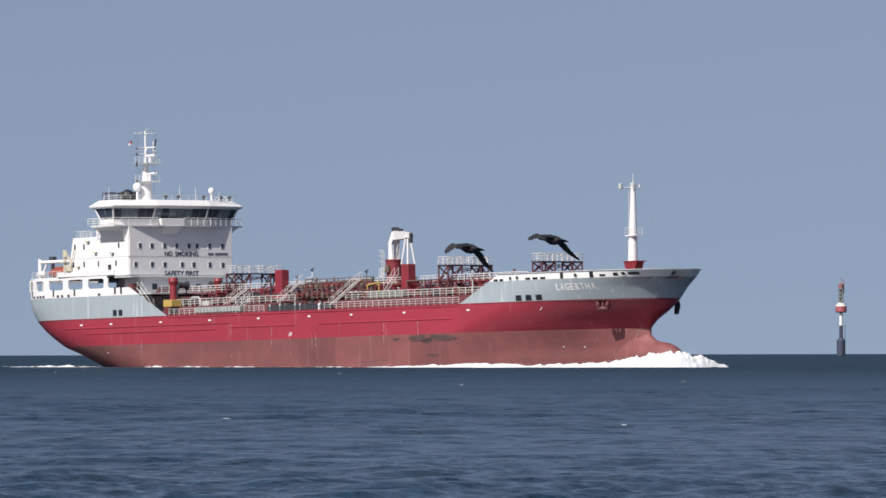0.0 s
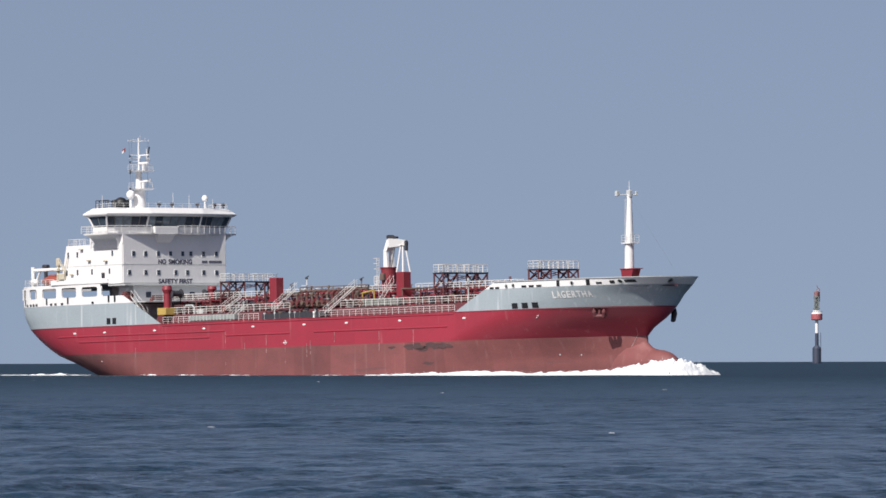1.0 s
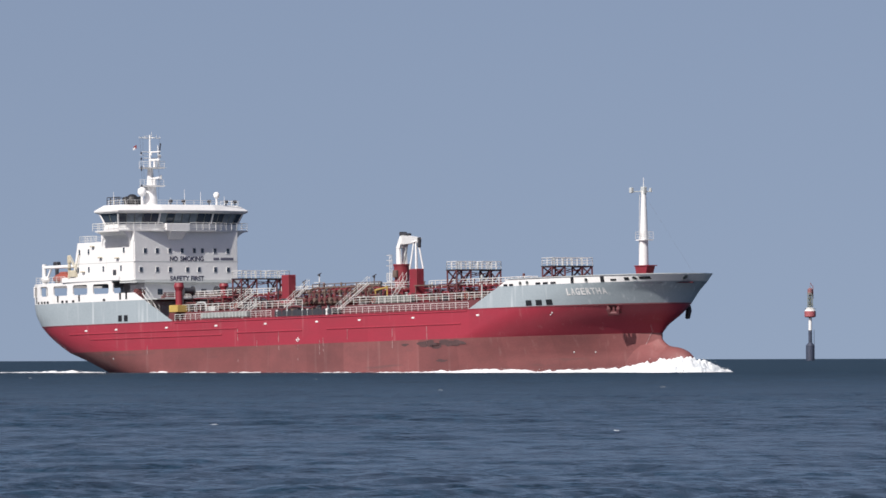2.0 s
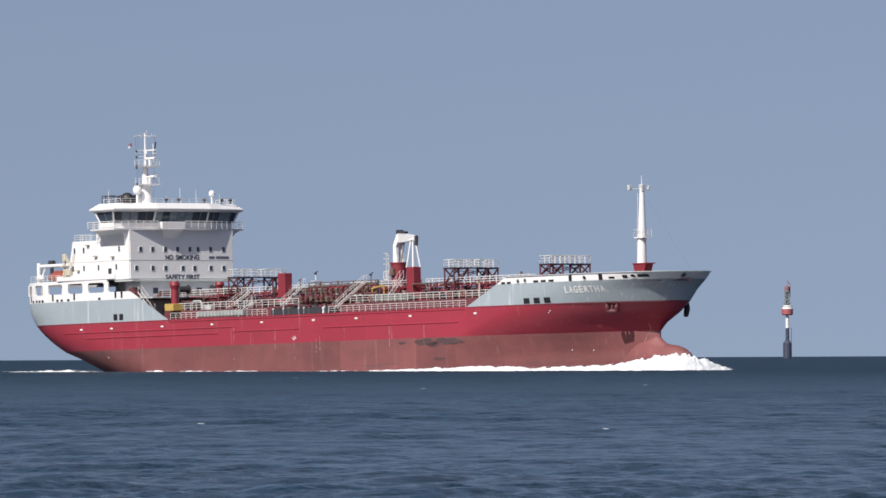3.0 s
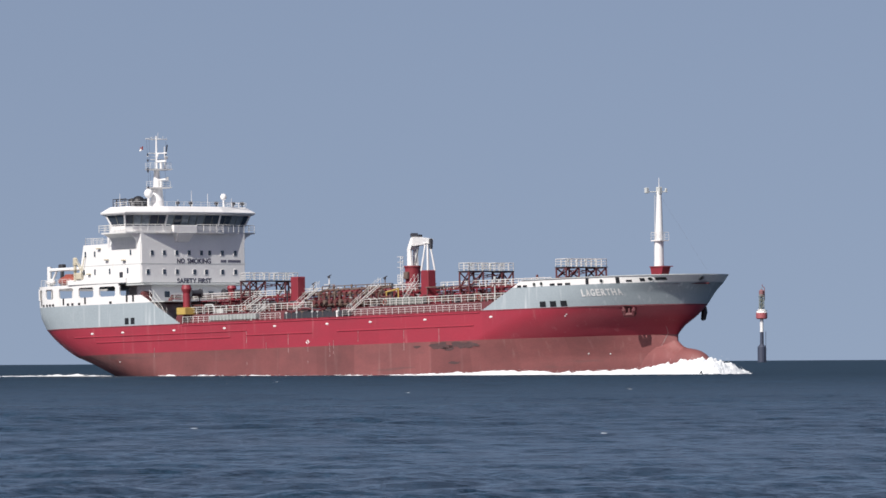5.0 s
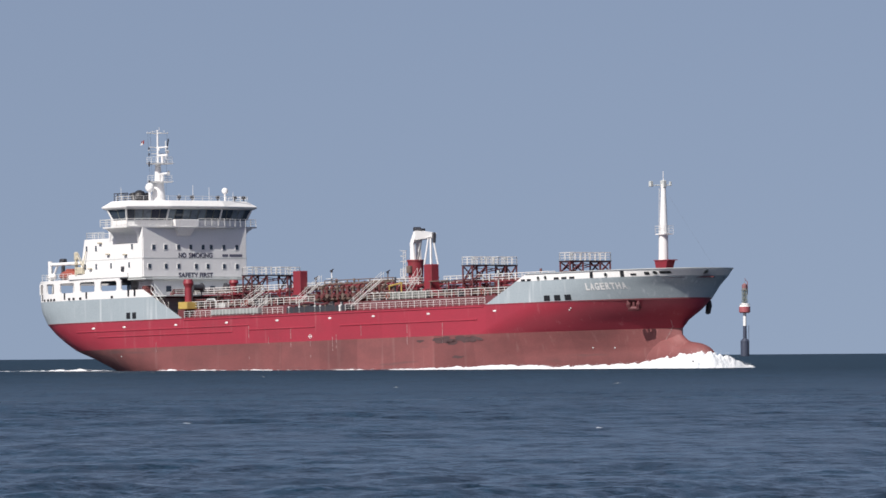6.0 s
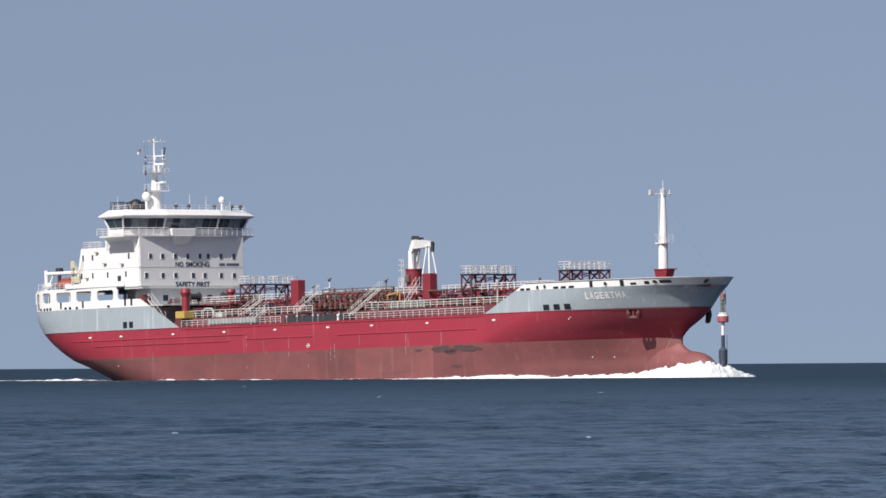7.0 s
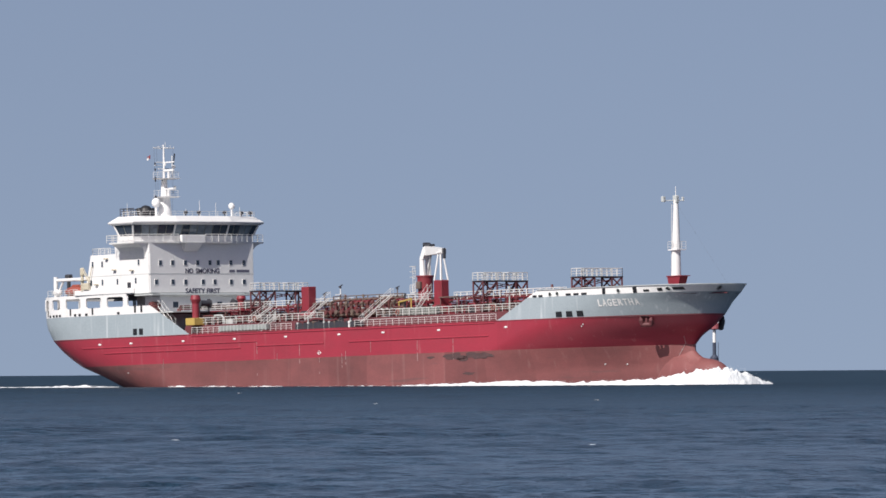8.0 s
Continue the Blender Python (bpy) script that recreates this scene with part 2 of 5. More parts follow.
def slab(bm, rows, thick):
    """A sheet given a thickness towards the ship's middle."""
    outer, inner = [], []
    for row in rows:
        mid = sum((p.x for p in row), 0) / len(row)
        outer.append([bm.verts.new(p) for p in row])
        line = []
        for i, p in enumerate(row):
            d = row[min(i + 1, len(row) - 1)] - row[max(i - 1, 0)]
            n = Vector((-d.y, d.x, 0)).normalized()
            to = Vector((max(-40, min(55, p.x)) - p.x, -p.y, 0))
            line.append(bm.verts.new(p + (n if n.dot(to) > 0 else -n) * thick))
        inner.append(line)
    r, c = len(rows), len(rows[0])
    for g in (outer, inner):
        for i in range(r - 1):
            for j in range(c - 1):
                bm.faces.new((g[i][j], g[i][j + 1], g[i + 1][j + 1], g[i + 1][j]))
    for i in range(r - 1):
        for j in (0, c - 1):
            bm.faces.new((outer[i][j], outer[i + 1][j], inner[i + 1][j], inner[i][j]))
    for j in range(c - 1):
        for i in (0, r - 1):
            bm.faces.new((outer[i][j], outer[i][j + 1], inner[i][j + 1], inner[i][j]))


# ---- sea ----
def build_sea():
    rng = np.random.RandomState(3)
    ang = np.concatenate([np.linspace(-180, -6, 30)[:-1], np.linspace(-6, -3.4, 8)[:-1], np.linspace(-3.4, 5.6, 250), np.linspace(5.6, 8, 8)[1:], np.linspace(8, 180, 30)[1:]])
    ang = np.radians(ang)
    rad = np.concatenate([[0.001, 20, 60, 100], 130 * np.exp(np.linspace(0, math.log(4), 720)), 520 * np.exp(np.linspace(0, math.log(4800 / 520), 440))[1:]])
    A, R = np.meshgrid(ang, rad)
    X, Y = R * np.sin(A), R * np.cos(A)
    Z = np.zeros_like(X)
    cell = np.where(R < 520, R * 0.002, R * 0.005)
    for lam, amp in ((16, 0.035), (11, 0.03), (7.5, 0.028), (5.2, 0.026), (3.8, 0.022), (2.9, 0.020), (2.2, 0.019), (1.7, 0.018), (1.3, 0.015), (1.0, 0.013), (0.8, 0.010)):
        for _ in range(3):
            th = rng.normal(-1.35, 0.55)
            k = 2 * math.pi / lam
            ph = k * (X * math.cos(th) + Y * math.sin(th)) + rng.uniform(0, 6.28)
            s = np.sin(ph + 0.6 * np.sin(0.13 * X + 0.11 * Y + rng.uniform(0, 6)))
            crest = 1 - 1.6 * np.abs(s) ** 1.3 if lam < 1.6 else s
            Z += amp * crest * np.clip(1.3 - cell * 2.4 / lam, 0, 1)
    patch = 0.75 + 0.35 * np.sin(X * 0.031 + 1.3 * np.sin(Y * 0.012)) * np.sin(Y * 0.017 + 0.8 * np.sin(X * 0.05))
    Z *= np.clip(0.78 + (R - 150) / 700, 0.7, 1.15) * patch * np.clip((R - 60) / 70, 0, 1) * np.clip((9 - np.abs(np.degrees(A) - 1)) / 3, 0, 1)
    n, m = X.shape
    me = bpy.data.meshes.new("water")
    me.vertices.add(n * m)
    me.vertices.foreach_set("co", np.stack([X, Y, Z], -1).ravel())
    i, j = np.meshgrid(np.arange(n - 1), np.arange(m - 1), indexing="ij")
    q = np.stack([i * m + j, (i + 1) * m + j, (i + 1) * m + j + 1, i * m + j + 1], -1).reshape(-1, 4)[:, ::-1]
    me.loops.add(q.size)
    me.loops.foreach_set("vertex_index", q.ravel())
    me.polygons.add(len(q))
    me.polygons.foreach_set("loop_start", np.arange(0, q.size, 4))
    me.update()
    me.validate()
    me.polygons.foreach_set("use_smooth", [True] * len(me.polygons))
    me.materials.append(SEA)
    return tagged(new("water", me), "dark blue choppy open sea with small wind ripples", "sea", kind="structure")


water = build_sea()

# ---- ship: hull form ----
ship = tagged(new("tanker_ship"), "red and grey chemical tanker under way with white deckhouse aft", "ship")
HALF = 10.5
DECK_Z, BOOT_Z = 8.5, 4.2
# height, start of the bow taper, its length, its fullness, length of the stern taper, its fullness, its start
LEVELS = [(-4.0, 40, 37.0, 1.2, 24.0, 1.7, -13), (-1.5, 41, 37.5, 1.2, 24.0, 1.85, -19), (0.0, 42, 37.5, 1.2, 24.31, 2.0, -24),
          (1.3, 43, 36.6, 1.22, 25.24, 2.15, -26.5), (2.8, 44, 35.51, 1.32, 26.42, 2.4, -29), (4.2, 46, 33.22, 1.45, 28.38, 2.8, -31),
          (5.4, 49, 31.06, 1.6, 29.2, 3.2, -32), (6.95, 53, 29.33, 1.8, 30.0, 3.8, -33), (8.5, 57, 26.19, 2.1, 30.2, 4.5, -34),
          (10.3, 60, 23.87, 2.4, 31.2, 4.9, -34), (11.6, 62, 23.09, 2.6, 31.5, 5.0, -34), (12.6, 62, 24.26, 2.6, 31.57, 5.0, -34),
          (16.0, 62, 25.12, 2.6, 31.57, 5.0, -34)]


def level(z):
    for a, b in zip(LEVELS, LEVELS[1:]):
        if z <= b[0]:
            f = (z - a[0]) / (b[0] - a[0])
            return [p + (q - p) * f for p, q in zip(a, b)]
    return list(LEVELS[-1])


def bow_point(z, f):
    """f from 0 (start of the taper) to 1 (stem), starboard side."""
    _, x0, length, p, _, _, _ = level(z)
    a = (1 - f) * math.pi / 2
    return Vector((x0 + length * max(math.cos(a), 0) ** (2 / p), -HALF * max(math.sin(a), 0) ** (2 / p), z))


def stern_point(z, f):
    """f from 0 (middle of the transom) to 1 (start of the straight side), starboard side."""
    _, _, _, _, length, p, sx = level(z)
    a = f * math.pi / 2
    return Vector((sx - length * max(math.cos(a), 0) ** (2 / p), -HALF * max(math.sin(a), 0) ** (2 / p), z))


def side_y(x, z):
    """Half-breadth of the hull at x, z."""
    _, x0, length, p, sl, sp, sx = level(z)
    if x > x0:
        u = min((x - x0) / length, 1)
        return HALF * (1 - u ** p) ** (1 / p)
    if x < sx:
        u = min((sx - x) / sl, 1)
        return HALF * (1 - u ** sp) ** (1 / sp)
    return HALF


def mirror_row(row):
    return row + [Vector((v.x, -v.y, v.z)) for v in row[-2::-1]]


def ring(z, curve=36, straight=16):
    x0 = level(z)[1]
    row = [stern_point(z, i / curve) for i in range(curve)]
    sx = level(z)[6]
    row += [Vector((sx + (x0 - sx) * i / straight, -HALF, z)) for i in range(straight)]
    row += [bow_point(z, i / curve) for i in range(curve + 1)]
    return mirror_row(row)


def spread(z0, z1, n):
    return [z0 + (z1 - z0) * i / n for i in range(n + 1)]


def hull():
    bm = bmesh.new()
    sheet(bm, [ring(z) for z in spread(-4, BOOT_Z, 14)])
    bmesh.ops.remove_doubles(bm, verts=bm.verts[:], dist=0.01)
    bmesh.ops.holes_fill(bm, edges=[e for e in bm.edges if e.is_boundary and e.verts[0].co.z < -3.9])
    body = smooth(part("hull", bm, BOOT, ship, "faded brick-red bottom paint with scrapes and streaks"))
    bm = bmesh.new()
    sheet(bm, [ring(z) for z in spread(BOOT_Z, DECK_Z, 10)])
    bmesh.ops.remove_doubles(bm, verts=bm.verts[:], dist=0.01)
    smooth(part("topside", bm, RED, body, "bright red side plating"))
    # bulb
    bm = bmesh.new()
    rows = []
    for i in range(33):
        f = i / 32
        x = 70 + 16.3 * (1 - (1 - f) ** 1.6)
        cap = math.sqrt(max(0, 1 - max(0, (x - 80.5) / 5.8) ** 2.4))
        top = -0.6 + 2.75 * cap + 1.9 * max(0, 1 - max(0, x - 78.6) / 3.4) ** 2.2
        low = -0.6 - 2.9 * cap
        wide = (2.5 - 0.02 * (x - 70)) * cap
        row = []
        for k in range(29):
            a = k / 28 * math.tau
            up = math.sin(a)
            narrow = 0.55 if up > 0.75 and x < 81 else 1.0
            row.append(Vector((x, wide * math.cos(a) * narrow, -0.6 + up * (top + 0.6 if up > 0 else -0.6 - low))))
        rows.append(row)
    sheet(bm, rows)
    bmesh.ops.remove_doubles(bm, verts=bm.verts[:], dist=0.005)
    smooth(part("bulbous_bow", bm, BOOT, ship))
    # rub strakes along the side
    for x0, x1, z in ((-52, -8, 7.0), (-46, -12, 6.1), (14, 46, 6.35), (-8, 8, 6.3), (-24, 47.5, 8.2)):
        bm = bmesh.new()
        n = 20
        pts = [Vector((x0 + (x1 - x0) * i / n, 0, z)) for i in range(n + 1)]
        rows = []
        for dz, out in ((-0.12, 0.0), (-0.06, 0.09), (0.06, 0.09), (0.12, 0.0)):
            rows.append([Vector((p.x, -side_y(p.x, z + dz) - out, z + dz)) for p in pts])
        sheet(bm, rows)
        part("rubbing_strake", bm, RED, ship)
    # main deck
    bm = bmesh.new()
    row = ring(DECK_Z - 0.06)
    half = len(row) // 2
    for i in range(half):
        a, b = row[i], row[i + 1]
        quad = [bm.verts.new(v) for v in (a, b, Vector((b.x, -b.y, b.z)), Vector((a.x, -a.y, a.z)))]
        bm.faces.new(quad)
    bmesh.ops.remove_doubles(bm, verts=bm.verts[:], dist=0.01)
    bmesh.ops.solidify(bm, geom=bm.faces[:], thickness=0.1)
    part("main_deck", bm, DECK, ship, "dark red steel deck")
    return body


body = hull()


def deck_plate(name, z, xa, xb, material, inset=0.15):
    bm = bmesh.new()
    xs = [xa + (xb - xa) * i / 40 for i in range(41)]
    vs = [(x, max(side_y(x, z) - inset, 0.02)) for x in xs]
    prism(bm, [(x, -y) for x, y in vs] + [(x, y) for x, y in vs[::-1]], z - 0.15, [(x, -y) for x, y in vs] + [(x, y) for x, y in vs[::-1]], z)
    return part(name, bm, material, ship)


# forecastle: sloped end, grey plating, white band above
def fore_start(z):
    return 48.0 + (z - DECK_Z) * 2.24


def fore_row(z, curve=36, straight=10):
    x0, xs = level(z)[1], fore_start(z)
    row = [Vector((xs + (x0 - xs) * i / straight, -HALF, z)) for i in range(straight)]
    row += [bow_point(z, i / curve) for i in range(curve + 1)]
    return mirror_row(row)


def aft_end(z):
    return -24.5 - (z - DECK_Z) * 2.06


def aft_row(z, curve=40, straight=8):
    xe = aft_end(z)
    row = [Vector((xe + (-34 - xe) * i / straight, -HALF, z)) for i in range(straight)]
    row += [stern_point(z, 1 - i / curve) for i in range(curve + 1)]
    return mirror_row(row)


def bulwarks():
    bm = bmesh.new()
    slab(bm, [fore_row(z) for z in spread(DECK_Z, 11.6, 8)], 0.12)
    smooth(part("forecastle_side", bm, GREY, ship, "grey-blue flared bow plating"))
    bm = bmesh.new()
    slab(bm, [fore_row(z) for z in spread(11.6, 12.6, 3)], 0.12)
    smooth(part("forecastle_bulwark", bm, WHITE, ship, "white bulwark band"))
    # cap rail
    bm = bmesh.new()
    row = fore_row(12.6)
    rows = [[Vector((p.x, p.y, 12.6)) + Vector((-0.02, math.copysign(d, p.y) if abs(p.y) > 0.1 else 0, h)) for p in row] for d, h in ((0.06, 0), (0.06, 0.1), (-0.16, 0.1), (-0.16, 0), (0.06, 0))]
    sheet(bm, rows)
    part("cap_rail", bm, LIGHT_GREY, ship)
    bm = bmesh.new()
    slab(bm, [aft_row(z) for z in spread(DECK_Z, 12.0, 6)], 0.12)
    smooth(part("poop_side", bm, GREY, ship, "grey-blue stern plating with pale streaks"))
    bm = bmesh.new()
    slab(bm, [aft_row(z) for z in spread(12.0, 13.2, 3)], 0.12)
    smooth(part("poop_bulwark", bm, WHITE, ship, "white bulwark band"))
    deck_plate("forecastle_deck", 11.45, 54.4, 86.5, DECK)
    deck_plate("poop_deck", 12.0, -65.2, -32.0, DECK)
    # pillars between the mooring deck's openings, and the strip over them
    gaps = [(-60.1, -57.6), (-55.8, -51.8), (-50.3, -46.4), (-44.9, -40.8), (-39.7, -33.0)]
    for sgn in (-1, 1):
        spans = [(-61.6, -60.1)] + [(a[1], b[0]) for a, b in zip(gaps, gaps[1:])]
        for xa, xb in spans:
            bm = bmesh.new()
            rows = []
            for z, w in ((13.2, 0.25), (13.45, 0.0), (14.5, 0.0), (14.75, 0.25)):
                xs = [xa - w + (xb - xa + 2 * w) * i / 4 for i in range(5)]
                rows.append([Vector((x, sgn * side_y(x, z), z)) for x in xs])
            slab(bm, rows, 0.2)
            part("pillar", bm, WHITE, ship)
    for sgn in (-1, 1):
        bm = bmesh.new()
        rows = []
        for z in (14.75, 15.0, 15.25):
            xs = [-61.6 + (-40.0 + 61.6) * i / 24 for i in range(25)]
            rows.append([Vector((x, sgn * side_y(x, z), z)) for x in xs])
        slab(bm, rows, 0.2)
        part("upper_deck_edge", bm, WHITE, ship)
    # stern end: top strip on posts, open between them
    bm = bmesh.new()
    rows = []
    for z in (14.75, 15.0, 15.25):
        rows.append(mirror_row([v for v in [stern_point(z, 1 - i / 60) for i in range(61)] if v.x < -61.5]))
    k = min(len(r) for r in rows)
    rows = [r[(len(r) - k) // 2:(len(r) - k) // 2 + k] for r in rows]
    slab(bm, rows, 0.2)
    part("transom_bulwark", bm, WHITE, ship)
    for y in (-8.6, -4.2, 0.0, 4.2, 8.6):
        x = -34 - level(14.0)[4] * (1 - (abs(y) / HALF) ** 5) ** 0.2
        bm = bmesh.new()
        box(bm, x + 0.02, x + 0.24, y - 0.3, y + 0.3, 13.1, 14.85, 0.03)
        part("pillar", bm, WHITE, ship)
    deck_plate("boat_deck", 15.2, -64.8, -34.6, LIGHT_GREY)


bulwarks()


# ---- deckhouse ----
def rect(x0, x1, y):
    return [(x0, -y), (x1, -y), (x1, y), (x0, y)]


FRONT_X = -34.4


def deckhouse():
    bm = bmesh.new()
    prism(bm, rect(-47.0, -38.2, 3.0), 8.6, rect(-47.0, -38.2, 3.0), 15.1)
    prism(bm, rect(-38.2, FRONT_X, 8.2), 8.6, rect(-38.2, FRONT_X, 8.2), 15.1)
    house = part("lower_deckhouse", bm, WHITE, ship, "white painted steel deckhouse")
    bm = bmesh.new()
    prism(bm, rect(-50.8, FRONT_X, 10.2), 15.2, rect(-49.3, FRONT_X, 10.2), 21.35)
    bmesh.ops.bevel(bm, geom=[e for e in bm.edges if abs(e.verts[0].co.z - e.verts[1].co.z) > 3], offset=0.15, segments=2, affect="EDGES")
    house = part("deckhouse", bm, WHITE, ship, "white painted steel accommodation block")
    # deck strakes
    for z in (15.1, 18.05):
        bm = bmesh.new()
        prism(bm, rect(-50.6 + (z - 15.8) * 0.22, FRONT_X + 0.025, 10.22), z - 0.05, rect(-50.6 + (z - 15.8) * 0.22, FRONT_X + 0.025, 10.22), z + 0.05)
        part("deck_strake", bm, LIGHT_GREY, house)
    # ledge along the boat deck
    bm = bmesh.new()
    box(bm, -53, -38.0, -10.6, -10.15, 15.2, 16.0, 0.05)
    part("deck_coaming", bm, WHITE, house)
    bm = bmesh.new()
    box(bm, -53, -38.0, 10.15, 10.6, 15.2, 16.0, 0.05)
    part("deck_coaming", bm, WHITE, house)

    def window(x, y, z, axis, w=0.56, h=0.74):
        bm = bmesh.new()
        if axis == "x":
            box(bm, x - 0.05, x + 0.06, y - w / 2 - 0.06, y + w / 2 + 0.06, z - h / 2 - 0.06, z + h / 2 + 0.06, 0.02)
        else:
            box(bm, x - w / 2 - 0.06, x + w / 2 + 0.06, y - 0.06, y + 0.06, z - h / 2 - 0.06, z + h / 2 + 0.06, 0.02)
        frm = part("window", bm, WHITE, ship)
        bm = bmesh.new()
        if axis == "x":
            box(bm, x + 0.03, x + 0.075, y - w / 2, y + w / 2, z - h / 2, z + h / 2)
        else:
            s = math.copysign(1, y)
            box(bm, x - w / 2, x + w / 2, min(y + s * 0.03, y + s * 0.075), max(y + s * 0.03, y + s * 0.075), z - h / 2, z + h / 2)
        part("pane", bm, GLASS, frm)

    for y in (-8.1, -5.75, -3.25, -0.85, 1.55, 3.15, 5.65, 8.2):
        window(FRONT_X, y, 19.75, "x")
    for y in (-8.95, -5.75, -3.25, 0.15, 2.45, 5.65, 8.2):
        window(FRONT_X, y, 16.8, "x")
    window(FRONT_X, -5.3, 13.3, "x", 1.0, 0.9)
    window(FRONT_X, 3.3, 13.3, "x", 1.0, 0.9)
    for s in (-1, 1):
        for x in (-48.6, -46.2, -37.0):
            window(x, s * 10.2, 19.9, "y", 0.42, 0.85)
        for x in (-49.0, -46.2, -37.8, -42.4):
            window(x, s * 10.2, 17.1, "y", 0.40, 0.85)
    # side door: a dark slab in place of the shaded opening
    bm = bmesh.new()
    box(bm, -39.9, -39.1, -10.32, -10.18, 15.9, 16.9, 0.04)
    part("door", bm, DARK, house, "dark slab painted in for a shaded doorway")
    return house


house = deckhouse()


def lettering(text, size, m, material, name, parent, width=None, bold=0.0):
    cu = bpy.data.curves.new(name, "FONT")
    cu.offset = bold
    cu.body, cu.size, cu.extrude, cu.align_x, cu.align_y = text, size, 0.01, "CENTER", "CENTER"
    tmp = bpy.data.objects.new(name, cu)
    me = bpy.data.meshes.new_from_object(tmp)
    bpy.data.objects.remove(tmp)
    me.name = name
    me.materials.clear()
    me.materials.append(material)
    xs = [v.co.x for v in me.vertices]
    f = width / (max(xs) - min(xs)) if width else 1
    for v in me.vertices:
        v.co = m @ Vector((v.co.x * f, v.co.y, v.co.z))
    ob = new(name, me)
    ob.parent = parent
    return ob


FACE = Matrix(((0, 0, 1, 0), (1, 0, 0, 0), (0, 1, 0, 0), (0, 0, 0, 1)))
for word, y, z, w in (("NO", -2.5, 18.45, 1.5), ("SMOKING", 1.1, 18.45, 4.6), ("SAFETY", -1.4, 15.38, 3.8), ("FIRST", 2.1, 15.38, 2.6)):
    lettering(word, 1.05, Matrix.Translation((FRONT_X + 0.03, y, z)) @ FACE, LETTER_DARK, "lettering", house, w, 0.025)
# unreadable number: plain bars
FADED = mat("faded_marking", (0.13, 0.13, 0.18))
for y0, w in ((5.35, 1.1), (6.75, 2.5)):
    bm = bmesh.new()
    box(bm, FRONT_X + 0.0, FRONT_X + 0.03, y0, y0 + w, 18.28, 18.68)
    part("marking_bar", bm, FADED, house)


def bridge():
    # tower and flared supports
    bm = bmesh.new()
    prism(bm, rect(-47.0, -43.0, 6.9), 21.35, rect(-47.0, -43.0, 7.2), 22.78)
    prism(bm, rect(-43.0, FRONT_X - 0.004, 10.15), 21.35, rect(-43.0, FRONT_X - 0.004, 10.15), 22.78)
    tower = part("bridge_tower", bm, WHITE, ship, "white tower under the wheelhouse")
    for s in (-1, 1):
        # curved flare from the house side out to the wing's edge
        bm = bmesh.new()
        profile = [(10.15, 20.4), (10.3, 20.6), (10.42, 21.1), (10.65, 21.7), (11.05, 22.2), (11.7, 22.6), (12.2, 22.77)]
        loops = []
        for y, z in profile:
            f = (z - 20.35) * 0.25
            loops.append([bm.verts.new((px, s * py, z)) for px, py in ((-40.9 - f, 10.0), (-35.5 + f, 10.0), (-35.5 + f, y), (-40.9 - f, y))])
        for lo_, hi_ in zip(loops, loops[1:]):
            for k in range(4):
                bm.faces.new((lo_[k], lo_[(k + 1) % 4], hi_[(k + 1) % 4], hi_[k]))
        bm.faces.new(loops[0])
        bm.faces.new(loops[-1])
        part("wing_bracket", bm, WHITE, tower)

    def plan(dx, dy):
        f, a = -33.95 + dx, -45.0 - dx
        return [(a, -7 - dy), (-40.6 - dx, -7.5 - dy), (-40.6 - dx, -12.0 - dy), (f - 1.6, -12.0 - dy), (f, -5.2), (f, 5.2), (f - 1.6, 12.0 + dy), (-41.3 - dx, 12.0 + dy), (-41.3 - dx, 7.5 + dy), (a, 7 + dy)]

    bm = bmesh.new()
    prism(bm, plan(0.55, 0.65), 22.75, plan(0.6, 0.7), 23.0)
    deck = part("bridge_deck", bm, WHITE, ship)
    bm = bmesh.new()
    prism(bm, plan(-0.8, -0.3), 23.0, plan(-0.8, -0.3), 23.95)
    wheelhouse = part("wheelhouse", bm, WHITE, ship, "white wheelhouse with raked dark windows")
    # no hollow here: a dark solid stands in for the unlit room
    bm = bmesh.new()
    prism(bm, plan(-0.95, -0.45), 23.95, plan(-0.35, 0.1), 25.65)
    part("window_band", bm, DARK, wheelhouse, "solid band coloured dark for the shaded room behind the panes")
    # panes and mullions along the plan, some paled in colour for reflections and blinds
    shine = random.Random(21)
    lo, hi = plan(-0.8, -0.3), plan(-0.15, 0.25)
    n = len(lo)
    for i in range(n):
        a, b, c, d = Vector((*lo[i], 24.0)), Vector((*lo[(i + 1) % n], 24.0)), Vector((*hi[(i + 1) % n], 25.6)), Vector((*hi[i], 25.6))
        count = max(1, round((b - a).length / 1.45))
        nor = (b - a).cross(d - a).normalized()
        for k in range(count):
            f0, f1 = (k + 0.06) / count, (k + 0.94) / count
            q = [a.lerp(b, f0), a.lerp(b, f1), d.lerp(c, f1), d.lerp(c, f0)]
            bm = bmesh.new()
            vs = [bm.verts.new(p - nor * o) for o in (0, 0.04) for p in q]
            for w in ((0, 1, 2, 3), (7, 6, 5, 4), (0, 4, 5, 1), (1, 5, 6, 2), (2, 6, 7, 3), (3, 7, 4, 0)):
                bm.faces.new([vs[x] for x in w])
            part("pane", bm, GLASS_LIT if shine.random() < 0.33 else GLASS, wheelhouse)
            bm = bmesh.new()
            f = k / count
            tube(bm, a.lerp(b, f), d.lerp(c, f), 0.16 if k == 0 else 0.05, sides=6)
            part("mullion", bm, WHITE if k == 0 else BEACON_GREY, wheelhouse)
    # roof with a sloped fascia
    bm = bmesh.new()
    prism(bm, plan(0.2, 0.4), 25.6, plan(0.6, 0.75), 25.85)
    prism(bm, plan(0.6, 0.75), 25.85, plan(0.65, 0.8), 26.05)
    prism(bm, plan(0.65, 0.8), 26.05, plan(-0.15, -0.6), 26.95)
